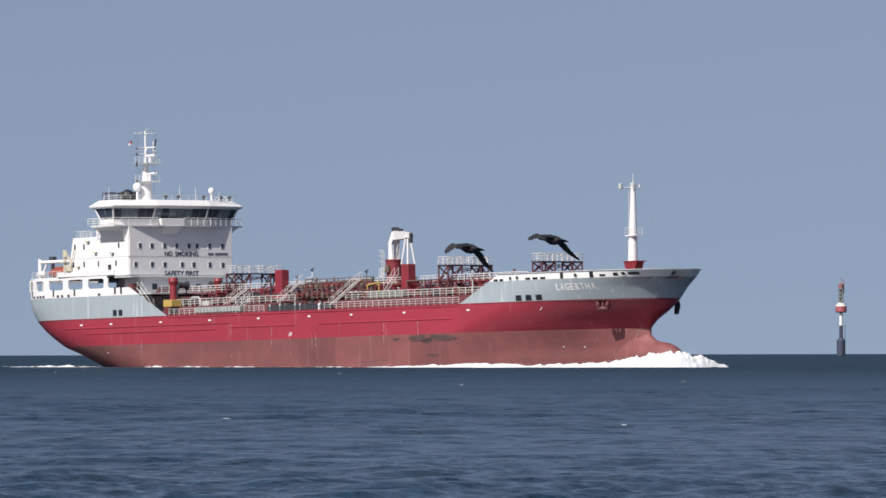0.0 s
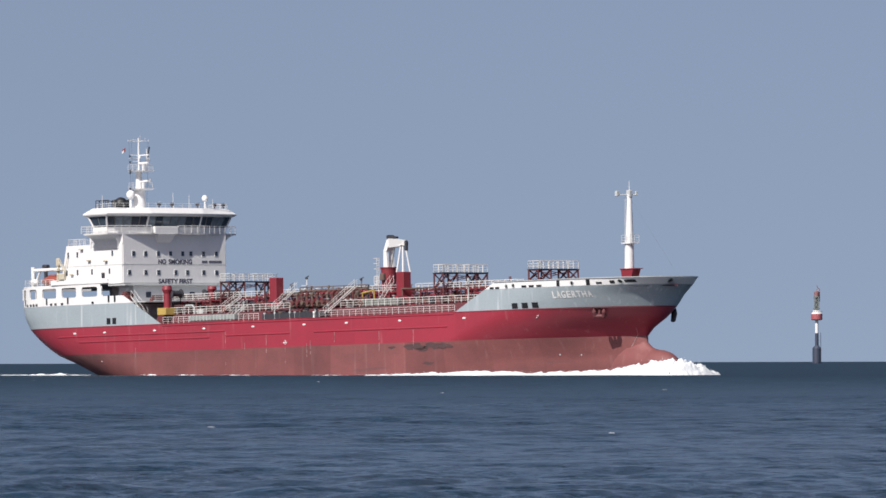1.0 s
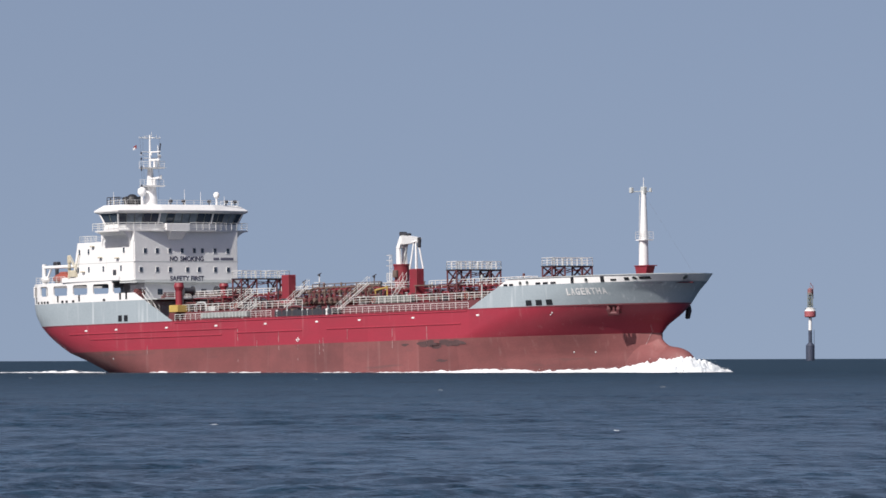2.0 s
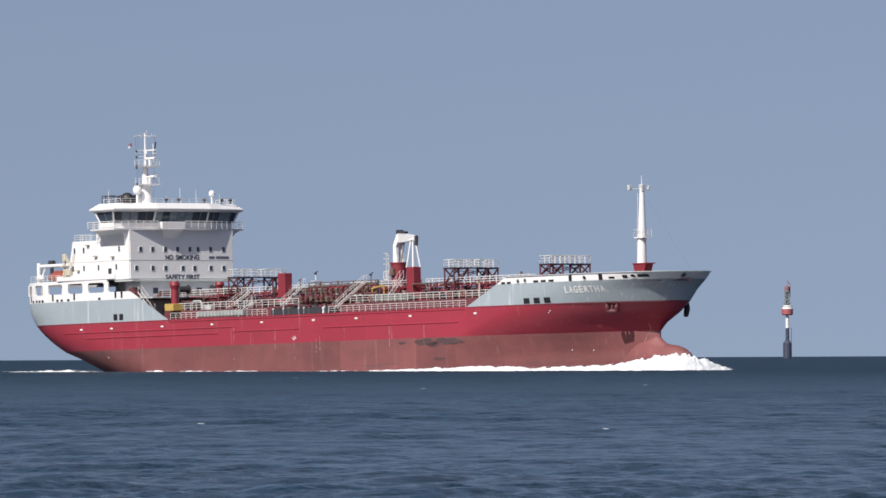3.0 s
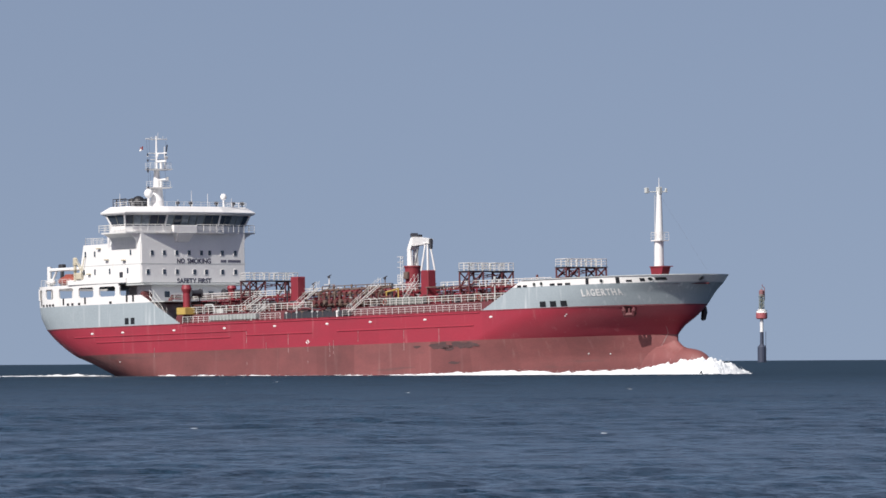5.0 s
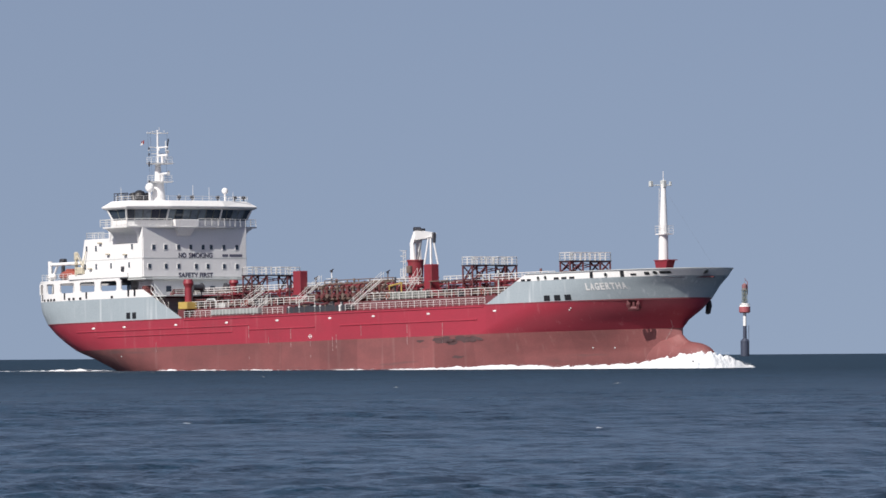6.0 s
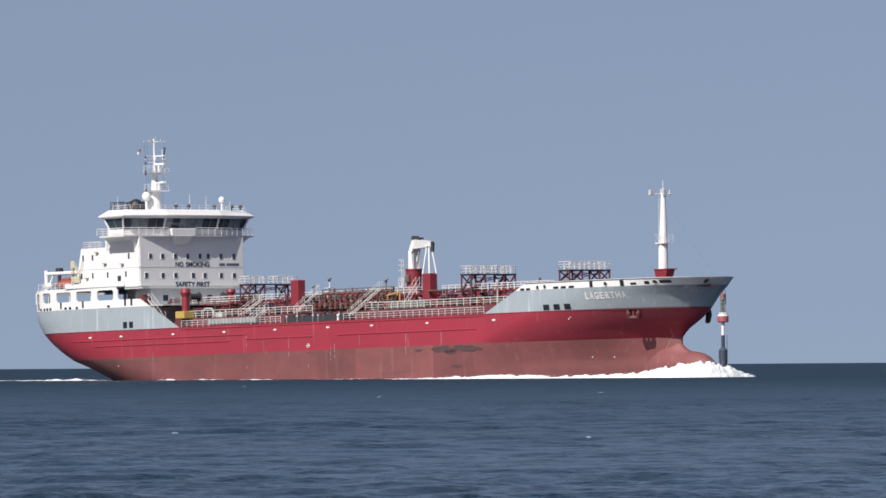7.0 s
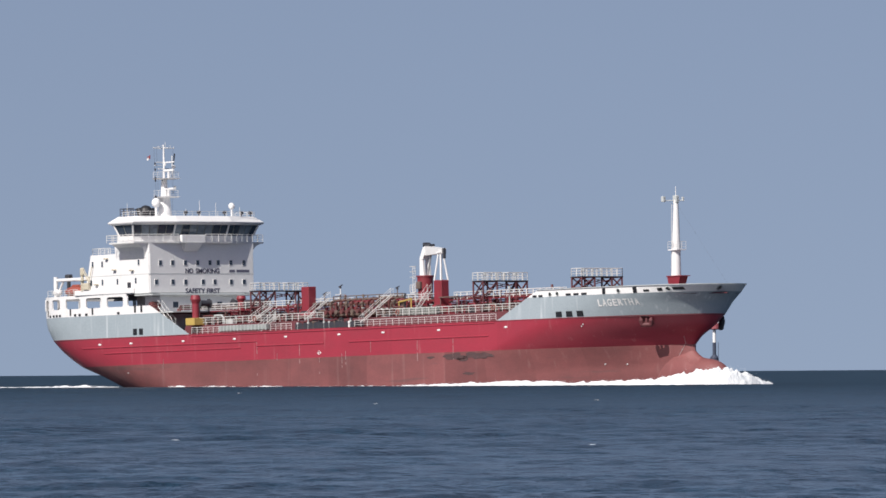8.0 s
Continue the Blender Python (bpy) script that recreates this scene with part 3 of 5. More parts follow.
    roof = part("roof", bm, WHITE, wheelhouse)
    # solid bulwark and bay in the middle of the front
    bm = bmesh.new()
    box(bm, -33.9, -33.3, -4.6, 0.0, 22.8, 24.0, 0.05)
    prism(bm, [(-34.6, -3.5), (-34.1, -3.5), (-34.1, -1.0), (-34.6, -1.0)], 21.5, [(-34.6, -3.9), (-33.2, -3.9), (-33.2, -0.6), (-34.6, -0.6)], 22.8)
    part("docking_bay", bm, WHITE, wheelhouse)
    return wheelhouse


wheelhouse = bridge()

# ---- rails ----
POST = {}


def railing(path, height=1.0, step=1.5, parent=None, bars=3, r=0.03, material=None):
    """A rail along a path of points, with its posts."""
    material = material or RAIL
    pts = [Vector(p) for p in path]
    bm = bmesh.new()
    sweep(bm, [p + Vector((0, 0, height)) for p in pts], r * 1.25)
    rail = part("railing", bm, material, ship)
    for k in range(1, bars):
        bm = bmesh.new()
        sweep(bm, [p + Vector((0, 0, height * k / bars)) for p in pts], r * 0.8)
        part("bar", bm, material, rail)
    key = (round(height, 2), r, material.name)
    if key not in POST:
        bm = bmesh.new()
        tube(bm, (0, 0, 0), (0, 0, height), r * 1.3, sides=5)
        me = bpy.data.meshes.new("post")
        bm.to_mesh(me)
        bm.free()
        me.materials.append(material)
        POST[key] = me
    for a, b in zip(pts, pts[1:]):
        n = max(1, round((b - a).length / step))
        for i in range(n + (b is pts[-1])):
            p = new("post", POST[key])
            p.parent = rail
            p.location = a.lerp(b, i / n)
    return rail


def rails():
    for s in (-1, 1):
        railing([(-24.2, s * 10.2, DECK_Z), (-17.6, s * 10.2, DECK_Z)], 1.0, 1.3)
        railing([(-5.0, s * 10.2, DECK_Z), (0.0, s * 10.2, DECK_Z)], 1.0, 1.2)
        railing([(15.0, s * 10.2, DECK_Z), (47.5, s * 10.2, DECK_Z)], 1.0, 1.5)
        # bridge wings
        railing([(-41.9, s * 8.6, 23.0), (-41.9, s * 12.6, 23.0), (-35.05, s * 12.6, 23.0), (-33.45, s * 5.2, 23.0)] + ([(-33.45, 0.1, 23.0)] if s > 0 else []), 1.1, 1.25, wheelhouse, 3, 0.04)
        # boat deck and house tops
        railing([(-52.5, s * 10.3, 15.2), (-61.5, s * 9.3, 15.2)], 1.0, 1.3)
        railing([(-49.0, s * 9.9, 21.35), (-44.5, s * 9.9, 21.35)], 1.0, 1.3, house)
        railing([(-39.8, s * 11.0, 26.95), (-35.4, s * 11.0, 26.95)], 0.7, 1.4, wheelhouse, 2)
    railing([(-49.0, -9.9, 21.35), (-49.0, 9.9, 21.35)], 1.0, 1.5, house)
    railing([(-35.0, -11.0, 26.95), (-34.4, -5, 26.95), (-34.4, 5, 26.95), (-35.0, 11.0, 26.95)], 0.7, 1.6, wheelhouse, 2, 0.025)


rails()


# ---- masts ----
def fore_mast():
    bm = bmesh.new()
    prism(bm, rect(74.7, 76.9, 0.7), 12.9, rect(74.5, 77.3, 0.75), 14.0)
    prism(bm, rect(74.4, 77.7, 0.85), 14.0, rect(74.4, 77.7, 0.85), 14.12)
    tube(bm, (75.6, 0, 11.4), (75.6, 0, 13.3), 0.65, sides=12)
    base = part("mast_house", bm, DECK_RED, ship, "dark red mast house")
    bm = bmesh.new()
    tube(bm, (75.6, 0, 14.1), (75.75, 0, 18.2), 0.72, 0.62, 16)
    tube(bm, (75.75, 0, 18.2), (75.9, 0, 25.0), 0.60, 0.34, 16)
    tube(bm, (75.9, 0, 25.0), (75.9, 0, 26.9), 0.07, 0.04)
    mast = smooth(part("foremast", bm, WHITE, ship, "white tubular foremast"))
    bm = bmesh.new()
    box(bm, 74.9, 76.9, -0.85, 0.85, 17.75, 17.9)
    part("crow_platform", bm, WHITE, mast)
    railing([(74.9, -0.85, 17.9), (76.9, -0.85, 17.9), (76.9, 0.85, 17.9), (74.9, 0.85, 17.9), (74.9, -0.85, 17.9)], 1.1, 1.0, mast, 3, 0.025)
    bm = bmesh.new()
    tube(bm, (74.7, -1.7, 24.9), (76.6, 1.0, 24.9), 0.07)
    box(bm, 74.7, 75.2, -1.8, -1.3, 24.7, 25.5, 0.05)
    box(bm, 76.3, 76.6, 0.7, 1.0, 24.8, 25.4, 0.05)
    box(bm, 75.5, 76.3, -0.3, 0.3, 24.5, 25.6, 0.08)
    part("mast_lights", bm, LIGHT_GREY, mast)
    bm = bmesh.new()
    for k in range(18):
        z = 14.3 + k * 0.58
        tube(bm, (74.95 + k * 0.02, -0.28, z), (74.95 + k * 0.02, 0.28, z), 0.04, sides=5)
    for s in (-0.28, 0.28):
        tube(bm, (74.92, s, 14.2), (75.3, s, 24.6), 0.04, sides=5)
    part("ladder", bm, RAIL, mast)
    bm = bmesh.new()
    tube(bm, (75.9, 0, 24.6), (86.5, 0, 12.8), 0.006, sides=5)
    part("stay_wire", bm, DARK, mast)


def radar_mast():
    x = -43.4
    bm = bmesh.new()
    tube(bm, (x, 0, 26.9), (x, 0, 30.2), 1.15, 0.85, 16)
    tube(bm, (x, 0, 30.2), (x, 0, 33.1), 0.62, 0.42, 14)
    tube(bm, (x, 0, 33.1), (x, 0, 38.3), 0.17, 0.12, 10)
    mast = smooth(part("radar_mast", bm, WHITE, ship, "white radar mast with platforms"))
    for z, w in ((30.2, 1.5), (33.05, 1.6)):
        bm = bmesh.new()
        prism(bm, [(x - 0.6, -w), (x + w, -w), (x + w, w), (x - 0.6, w)], z - 0.12, [(x - 0.8, -w - 0.2), (x + w + 0.3, -w - 0.2), (x + w + 0.3, w + 0.2), (x - 0.8, w + 0.2)], z + 0.08)
        part("mast_platform", bm, WHITE, mast)
        railing([(x - 0.7, -w, z), (x + w, -w, z), (x + w, w, z), (x - 0.7, w, z)], 1.0, 1.3, mast, 3, 0.022)
        bm = bmesh.new()
        tube(bm, (x + w * 0.7, 0, z), (x + w * 0.7, 0, z + 1.1), 0.18)
        box(bm, x + w * 0.7 - 1.3, x + w * 0.7 + 1.3, -0.16, 0.16, z + 1.1, z + 1.4, 0.05)
        part("radar_scanner", bm, WHITE, mast)
    bm = bmesh.new()
    tube(bm, (x + 0.3, 0, 35.1), (x + 0.3, 0, 35.5), 0.14)
    box(bm, x - 0.4, x + 2.6, -0.12, 0.12, 35.45, 35.65, 0.04)
    part("radar_scanner", bm, WHITE, mast)
    bm = bmesh.new()
    for z, w in ((37.8, 2.1), (35.6, 1.5), (34.6, 1.2)):
        tube(bm, (x, -w, z), (x, w, z), 0.06, sides=6)
    for y, zt in ((-2.0, 38.0), (-1.0, 38.15), (0.35, 38.75), (1.3, 38.3), (2.0, 38.1)):
        tube(bm, (x, y, 37.8), (x, y, zt), 0.035, sides=5)
    tube(bm, (x, -2.1, 37.8), (x, 0, 38.2), 0.03, sides=5)
    tube(bm, (x, -1.9, 35.1), (x + 0.4, -1.9, 35.1), 0.05, sides=5)
    tube(bm, (x, -1.9, 35.1), (x, 0, 35.1), 0.03, sides=5)
    box(bm, x + 1.1, x + 1.5, 0.7, 1.1, 34.6, 35.1, 0.05)
    box(bm, x + 1.2, x + 1.5, 0.9, 1.2, 31.3, 31.9, 0.05)
    tube(bm, (x - 1.2, 0, 37.8), (x + 1.2, 0, 37.8), 0.06, sides=6)
    tube(bm, (x + 0.9, 0.9, 33.1), (x + 0.9, 0.9, 36.6), 0.08, sides=6)
    part("yard", bm, RAIL, mast)
    bm = bmesh.new()
    for y, z0 in ((-1.9, 28.3), (-1.4, 28.3), (1.9, 28.3)):
        tube(bm, (x, y, 37.7), (x, y * 0.8, z0), 0.018, sides=4)
    part("halyard", bm, DARK, mast)
    for z in (35.2, 34.3, 33.0, 32.6, 30.1):
        bm = bmesh.new()
        box(bm, x - 0.1, x + 0.1, -1.8, -1.64, z, z + 0.35)
        part("signal_shape", bm, DARK, mast)
    bm = bmesh.new()
    for k in range(5):
        box(bm, x + 0.45 + 0.05 * k, x + 0.55 + 0.05 * k, 1.62 - 0.09 * k, 1.82 - 0.11 * k, 36.6 - 0.33 * k, 36.95 - 0.33 * k)
    part("signal_flag", bm, DARK, mast, "dark folded signal flag")
    bm = bmesh.new()
    for i in range(4):
        for j in range(2):
            w = 0.12 * math.sin(i * 1.1)
            box(bm, x - 0.4 - i * 0.16, x - 0.24 - i * 0.16, -2.5 + w, -2.44 + w, 36.2 + j * 0.25 - i * 0.06, 36.45 + j * 0.25 - i * 0.06)
    part("flag", bm, FLAG_RED, mast, "small red flag")
    bm = bmesh.new()
    for i in range(3):
        w = 0.12 * math.sin(i * 1.1 + 0.4)
        box(bm, x - 0.5 - i * 0.16, x - 0.34 - i * 0.16, -2.75 + w, -2.68 + w, 36.0 - i * 0.06, 36.3 - i * 0.06)
    part("flag", bm, LETTER_WHITE, mast, "small white flag")
    # satellite domes
    for px, py, pz, r in ((-43.0, -2.0, 29.3, 0.7), (-38.0, 8.9, 28.65, 0.5)):
        bm = bmesh.new()
        ball(bm, (px, py, pz), r, r, r * 1.05)
        tube(bm, (px, py, 26.9), (px, py, pz - r * 0.6), r * 0.3)
        smooth(part("satellite_dome", bm, WHITE, wheelhouse, "white satellite dome on a post"))
    # whip aerials and small fittings on the roof
    for px, py, h in ((-37.5, 2.2, 2.6), (-36.5, 4.6, 2.2), (-36.2, -1.5, 1.2), (-35.6, 8.6, 1.5), (-44.6, -6.4, 2.4)):
        bm = bmesh.new()
        tube(bm, (px, py, 26.9), (px, py, 26.9 + h), 0.05, 0.03, 6)
        part("aerial", bm, RAIL, wheelhouse)
    for px, py in ((-35.6, -2.0), (-35.4, 0.4), (-35.6, 5.6), (-36.2, 9.4), (-36.0, 11.0)):
        bm = bmesh.new()
        tube(bm, (px, py, 26.9), (px, py, 27.4), 0.1)
        box(bm, px - 0.25, px + 0.25, py - 0.3, py + 0.3, 27.3, 27.8, 0.1)
        part("searchlight", bm, DARK, wheelhouse)
    # funnel with black top and rails
    bm = bmesh.new()
    prism(bm, rect(-49.6, -45.0, 4.8), 21.1, rect(-49.4, -45.2, 4.6), 26.9)
    fun = part("funnel", bm, WHITE, ship, "white funnel casing with black top")
    bm = bmesh.new()
    for y in (-1.6, -0.4, 0.9):
        tube(bm, (-47.4, y, 27.0), (-47.9, y, 28.6), 0.45, 0.45, 12)
    ball(bm, (-47.2, -0.8, 27.9), 1.2, 1.1, 1.2)
    part("exhaust", bm, BLACK, fun)
    railing([(-45.6, -4.4, 26.95), (-49.0, -4.4, 26.95), (-49.0, 2.4, 26.95)], 1.6, 0.8, fun, 4, 0.05, DARK)


fore_mast()
radar_mast()


# ---- cargo deck ----
def stair(a, b, width=0.75, parent=None):
    """An inclined white ladder with side strings, treads and handrails."""
    a, b = Vector(a), Vector(b)
    side = (b - a).cross(Vector((0, 0, 1))).normalized() * width / 2
    bm = bmesh.new()
    for s in (-1, 1):
        tube(bm, a + side * s, b + side * s, 0.07, sides=5)
        up = Vector((0, 0, 0.95))
        tube(bm, a + side * s + up, b + side * s + up, 0.032, sides=5)
        for f in (0.02, 0.35, 0.68, 0.98):
            p = a.lerp(b, f) + side * s
            tube(bm, p, p + up, 0.03, sides=5)
    n = int((b - a).length / 0.35)
    for i in range(1, n):
        p = a.lerp(b, i / n)
        tube(bm, p - side, p + side, 0.025, sides=4)
    return part("stairway", bm, RAIL, parent or ship, "white inclined ladder with handrails")


def lattice(bm, x0, x1, y0, y1, z0, z1, r=0.1, bays=1):
    for x in (x0, x1):
        for y in (y0, y1):
            tube(bm, (x, y, z0), (x, y, z1), r, sides=6)
    for k in range(bays):
        za, zb = z0 + (z1 - z0) * k / bays, z0 + (z1 - z0) * (k + 1) / bays
        for x in (x0, x1):
            tube(bm, (x, y0, za), (x, y1, zb), r * 0.8, sides=5)
            tube(bm, (x, y1, za), (x, y0, zb), r * 0.8, sides=5)
            tube(bm, (x, y0, zb), (x, y1, zb), r * 0.9, sides=5)
        for y in (y0, y1):
            tube(bm, (x0, y, za), (x1, y, zb), r * 0.8, sides=5)
            tube(bm, (x0, y, zb), (x1, y, zb), r * 0.9, sides=5)


def gantry(x, y0, y1, base, floor, depth=2.2, gap=0.0):
    """Raised transverse platform on braced red legs, with white rails."""
    bm = bmesh.new()
    w = (y1 - y0) * 0.32
    lattice(bm, x - depth / 2, x + depth / 2, y0, y0 + w, base, floor, 0.14, 2)
    lattice(bm, x - depth / 2, x + depth / 2, y1 - w * 0.8, y1, base, floor, 0.14, 2)
    for xx in (x - depth / 2, x + depth / 2):
        tube(bm, (xx, y0 + w, floor - 1.0), (xx, y1 - w * 0.8, floor - 0.3), 0.06, sides=5)
        tube(bm, (xx, y0 + w, floor - 0.3), (xx, y1 - w * 0.8, floor - 0.7), 0.05, sides=5)
    legs = part("platform_frame", bm, DECK, ship, "dark red braced platform frame")
    bm = bmesh.new()
    box(bm, x - depth / 2 - 0.15, x + depth / 2 + 0.15, y0 - 0.15, y1 + 0.15, floor, floor + 0.14)
    part("grating", bm, DARK, legs)
    d = depth / 2 + 0.1
    mid = (y0 + y1) / 2
    stretches = [(y0, mid - gap / 2), (mid + gap / 2, y1)] if gap else [(y0, y1)]
    for ya, yb in stretches:
        for xx in (x - d, x + d):
            railing([(xx, ya, floor + 0.14), (xx, yb, floor + 0.14)], 1.15, 1.0, legs, 3, 0.045)
        for yy in (ya, yb):
            railing([(x - d, yy, floor + 0.14), (x + d, yy, floor + 0.14)], 1.15, 1.1, legs, 3, 0.045)
    # equipment behind the rails
    for k in range(4):
        yy = y0 + (y1 - y0) * (k + 0.6 + 0.2 * random.random()) / 4.4
        bm = bmesh.new()
        tube(bm, (x, yy, floor + 0.14), (x, yy, floor + 1.0 + 0.3 * random.random()), 0.08)
        box(bm, x - 0.12, x + 0.12, yy - 0.14, yy + 0.14, floor + 0.9, floor + 1.25, 0.04)
        part("monitor", bm, LIGHT_GREY, legs)
    return legs


def cargo_deck():
    # raised trunk
    bm = bmesh.new()
    prism(bm, rect(-29, 55.5, 8.0), DECK_Z, rect(-29, 55.5, 7.6), 9.9)
    trunk = part("trunk_deck", bm, DECK, ship, "dark red raised trunk deck")
    for s in (-1, 1):
        railing([(-27.0, s * 7.6, 9.9), (4.5, s * 7.6, 9.9)], 1.1, 1.5, trunk, 3, 0.04)
        railing([(17.0, s * 7.6, 9.9), (55.0, s * 7.6, 9.9)], 1.1, 1.5, trunk, 3, 0.04)
    # centre catwalk
    bm = bmesh.new()
    box(bm, -33, 54, -3.4, -2.2, 12.0, 12.12)
    for i in range(24):
        xx = -32 + i * 3.7
        tube(bm, (xx, -3.3, 9.9), (xx, -3.3, 12.0), 0.09, sides=5)
        tube(bm, (xx, -2.3, 9.9), (xx, -2.3, 12.0), 0.09, sides=5)
    cat = part("catwalk", bm, DECK_RED, ship, "dark red raised catwalk with white rails")
    for y in (-3.4, -2.2):
        for xa, xb in ((-33, -9.0), (-6.0, 5.0), (12.0, 24.0), (30.0, 54.0)):
            railing([(xa, y, 12.12), (xb, y, 12.12)], 1.05, 1.5, cat, 3, 0.04)
    # long cargo pipes on supports
    rng = random.Random(5)
    for y, z, r in ((-5.6, 10.5, 0.22), (-4.9, 10.6, 0.18), (-1.4, 11.2, 0.25), (-0.6, 11.2, 0.2), (0.3, 11.4, 0.28), (1.2, 11.2, 0.2), (2.2, 11.3, 0.25), (3.2, 11.0, 0.2), (4.4, 10.8, 0.22), (5.6, 10.6, 0.2), (-1.0, 12.3, 0.16), (0.8, 12.4, 0.16), (2.6, 12.4, 0.18)):
        bm = bmesh.new()
        xa, xb = -30 + rng.random() * 6, 46 + rng.random() * 7
        tube(bm, (xa, y, z), (xb, y, z), r, sides=10)
        tube(bm, (xb, y, z), (xb, y, 9.9), r, sides=10)
        tube(bm, (xa, y, z), (xa, y, 9.9), r, sides=10)
        for k in range(12):
            xx = xa + (xb - xa) * (k + 0.5) / 12
            tube(bm, (xx - 0.07, y, z), (xx + 0.07, y, z), r * 1.6, sides=10)
        smooth(part("cargo_pipe", bm, rng.choice([PIPE, DECK_RED, RUST]), ship))
    for i in range(21):
        xx = -27 + i * 3.9
        bm = bmesh.new()
        for y in (-6, -4.4, -0.2, 2.8, 6.0):
            tube(bm, (xx, y, 9.9), (xx, y, 12.0 if abs(y) < 4 else 10.6), 0.1, sides=5)
        tube(bm, (xx, -0.9, 11.9), (xx, 4.0, 11.9), 0.1, sides=5)
        tube(bm, (xx, -6, 10.3), (xx, 6.0, 10.3), 0.1, sides=5)
        part("pipe_support", bm, DECK_RED, ship)
    # manifold amidships: rows of valves and drop pipes
    for i in range(13):
        xx = 3.5 + i * 1.25
        bm = bmesh.new()
        tube(bm, (xx, -7.2, 10.9), (xx, 7.2, 10.9), 0.2, sides=10)
        for s in (-1, 1):
            tube(bm, (xx, s * 7.2, 10.9), (xx, s * 7.5, 10.9), 0.34, sides=10)
            tube(bm, (xx, s * 5.4, 10.9), (xx, s * 5.4, 12.5), 0.16, sides=8)
            tube(bm, (xx - 0.3, s * 5.4, 12.2), (xx + 0.3, s * 5.4, 12.2), 0.22, sides=8)
            tube(bm, (xx, s * 3.6, 10.9), (xx, s * 3.6, 12.95), 0.13, sides=8)
            tube(bm, (xx, s * 3.6, 12.95), (xx, s * 5.4, 12.5), 0.12, sides=8)
        smooth(part("manifold_pipe", bm, PIPE if i % 3 else RUST, ship, "brown-red manifold pipe with valve"))
    bm = bmesh.new()
    for y in (-4.4, 4.4):
        for z in (12.8, 12.0):
            tube(bm, (3, y, z), (19.5, y, z), 0.13, sides=6)
        for i in range(7):
            tube(bm, (3 + i * 2.7, y, 9.9), (3 + i * 2.7, y, 13.35), 0.1, sides=6)
        tube(bm, (3, y, 13.35), (19.5, y, 13.35), 0.07, sides=6)
    part("manifold_frame", bm, RUST, ship)
    # drip tray and bollards at the manifold
    for s in (-1, 1):
        bm = bmesh.new()
        box(bm, 0.6, 14.6, s * 9.1 - 0.9, s * 9.1 + 0.9, 8.5, 9.45, 0.05)
        part("drip_tray", bm, DARK, ship, "dark steel drip tray under the manifold")
        for xx in (3, 5.5, 8, 10.5, 12.6):
            bm = bmesh.new()
            tube(bm, (xx, s * 8.9, 9.2), (xx, s * 8.9, 9.9), 0.24, 0.2, 10)
            tube(bm, (xx, s * 8.9, 9.9), (xx, s * 8.9, 10.0), 0.32, sides=10)
            smooth(part("hose_connection", bm, DARK, ship))
        bm = bmesh.new()
        tube(bm, (13.4, s * 9.9, 8.5), (13.4, s * 9.9, 9.15), 0.2, 0.16, 10)
        ball(bm, (13.4, s * 9.9, 9.25), 0.24)
        smooth(part("vent_head", bm, WHITE, ship, "white mushroom vent"))
        # black cargo hoses lying in the waist
        for k in range(6):
            bm = bmesh.new()
            yy = s * (8.2 + 0.32 * k)
            zz = 9.35 + 0.22 * ((k * 7) % 3)
            sweep(bm, [(1.5 + 0.9 * j, yy + 0.12 * math.sin(j * 1.3 + k), zz + 0.2 * math.sin(j * 0.9 + k * 2)) for j in range(13 - k % 3)], 0.17, 8)
            smooth(part("cargo_hose", bm, (DARK, PIPE, DARK, RUST, DARK, DECK)[k], ship))
        # stowed gangways
        bm = bmesh.new()
        box(bm, -17.6, -6.0, s * 9.9 - 0.35, s * 9.9 + 0.35, 8.75, 9.55, 0.06)
        g = part("gangway", bm, DULL_GREY, ship, "pale grey stowed gangway")
        bm = bmesh.new()
        for k in range(14):
            xx = -17.2 + k * 0.85
            box(bm, xx, xx + 0.1, s * 9.9 - 0.42, s * 9.9 + 0.42, 8.7, 9.6)
        part("gangway_rib", bm, LIGHT_GREY, g)
        bm = bmesh.new()
        box(bm, 21.0, 30.5, s * 6.9 - 0.4, s * 6.9 + 0.4, 9.95, 11.0, 0.1)
        part("covered_boat_ramp", bm, GREENISH, ship, "grey-green covered gangway on the trunk")
        bm = bmesh.new()
        for k in range(9):
            box(bm, 21.3 + k * 1.1, 21.4 + k * 1.1, s * 6.9 - 0.43, s * 6.9 + 0.43, 9.93, 11.03)
        part("cover_strap", bm, DARK, ship)
        # short posts and pale fittings among the hoses
        for k in range(11):
            xx = 1.2 + k * 1.25
            bm = bmesh.new()
            tube(bm, (xx, s * 9.95, 8.5), (xx, s * 9.95, 9.55 + 0.25 * (k % 3)), 0.07, sides=6)
            box(bm, xx - 0.18, xx + 0.18, s * 9.95 - 0.1, s * 9.95 + 0.1, 9.3, 9.55, 0.03)
            part("waist_post", bm, (DARK, RUST, LIGHT_GREY, DECK)[(k * 3) % 4 if k % 5 else 2], ship)
    # tall red posts
    for xx, yy in ((-3.4, -4.0), (27.8, -4.0)):
        bm = bmesh.new()
        box(bm, xx - 0.88, xx + 0.88, yy - 0.75, yy + 0.75, 9.9, 15.05, 0.08)
        part("vent_post", bm, DECK_RED, ship, "tall square red vent post")
        bm = bmesh.new()
        prism(bm, [(xx - 2.0, yy - 1.4), (xx + 2.0, yy - 1.4), (xx + 2.0, yy + 1.4), (xx - 2.0, yy + 1.4)], 9.9, [(xx - 1.0, yy - 0.9), (xx + 1.0, yy - 0.9), (xx + 1.0, yy + 0.9), (xx - 1.0, yy + 0.9)], 11.4)
        part("post_foot", bm, DECK_RED, ship)
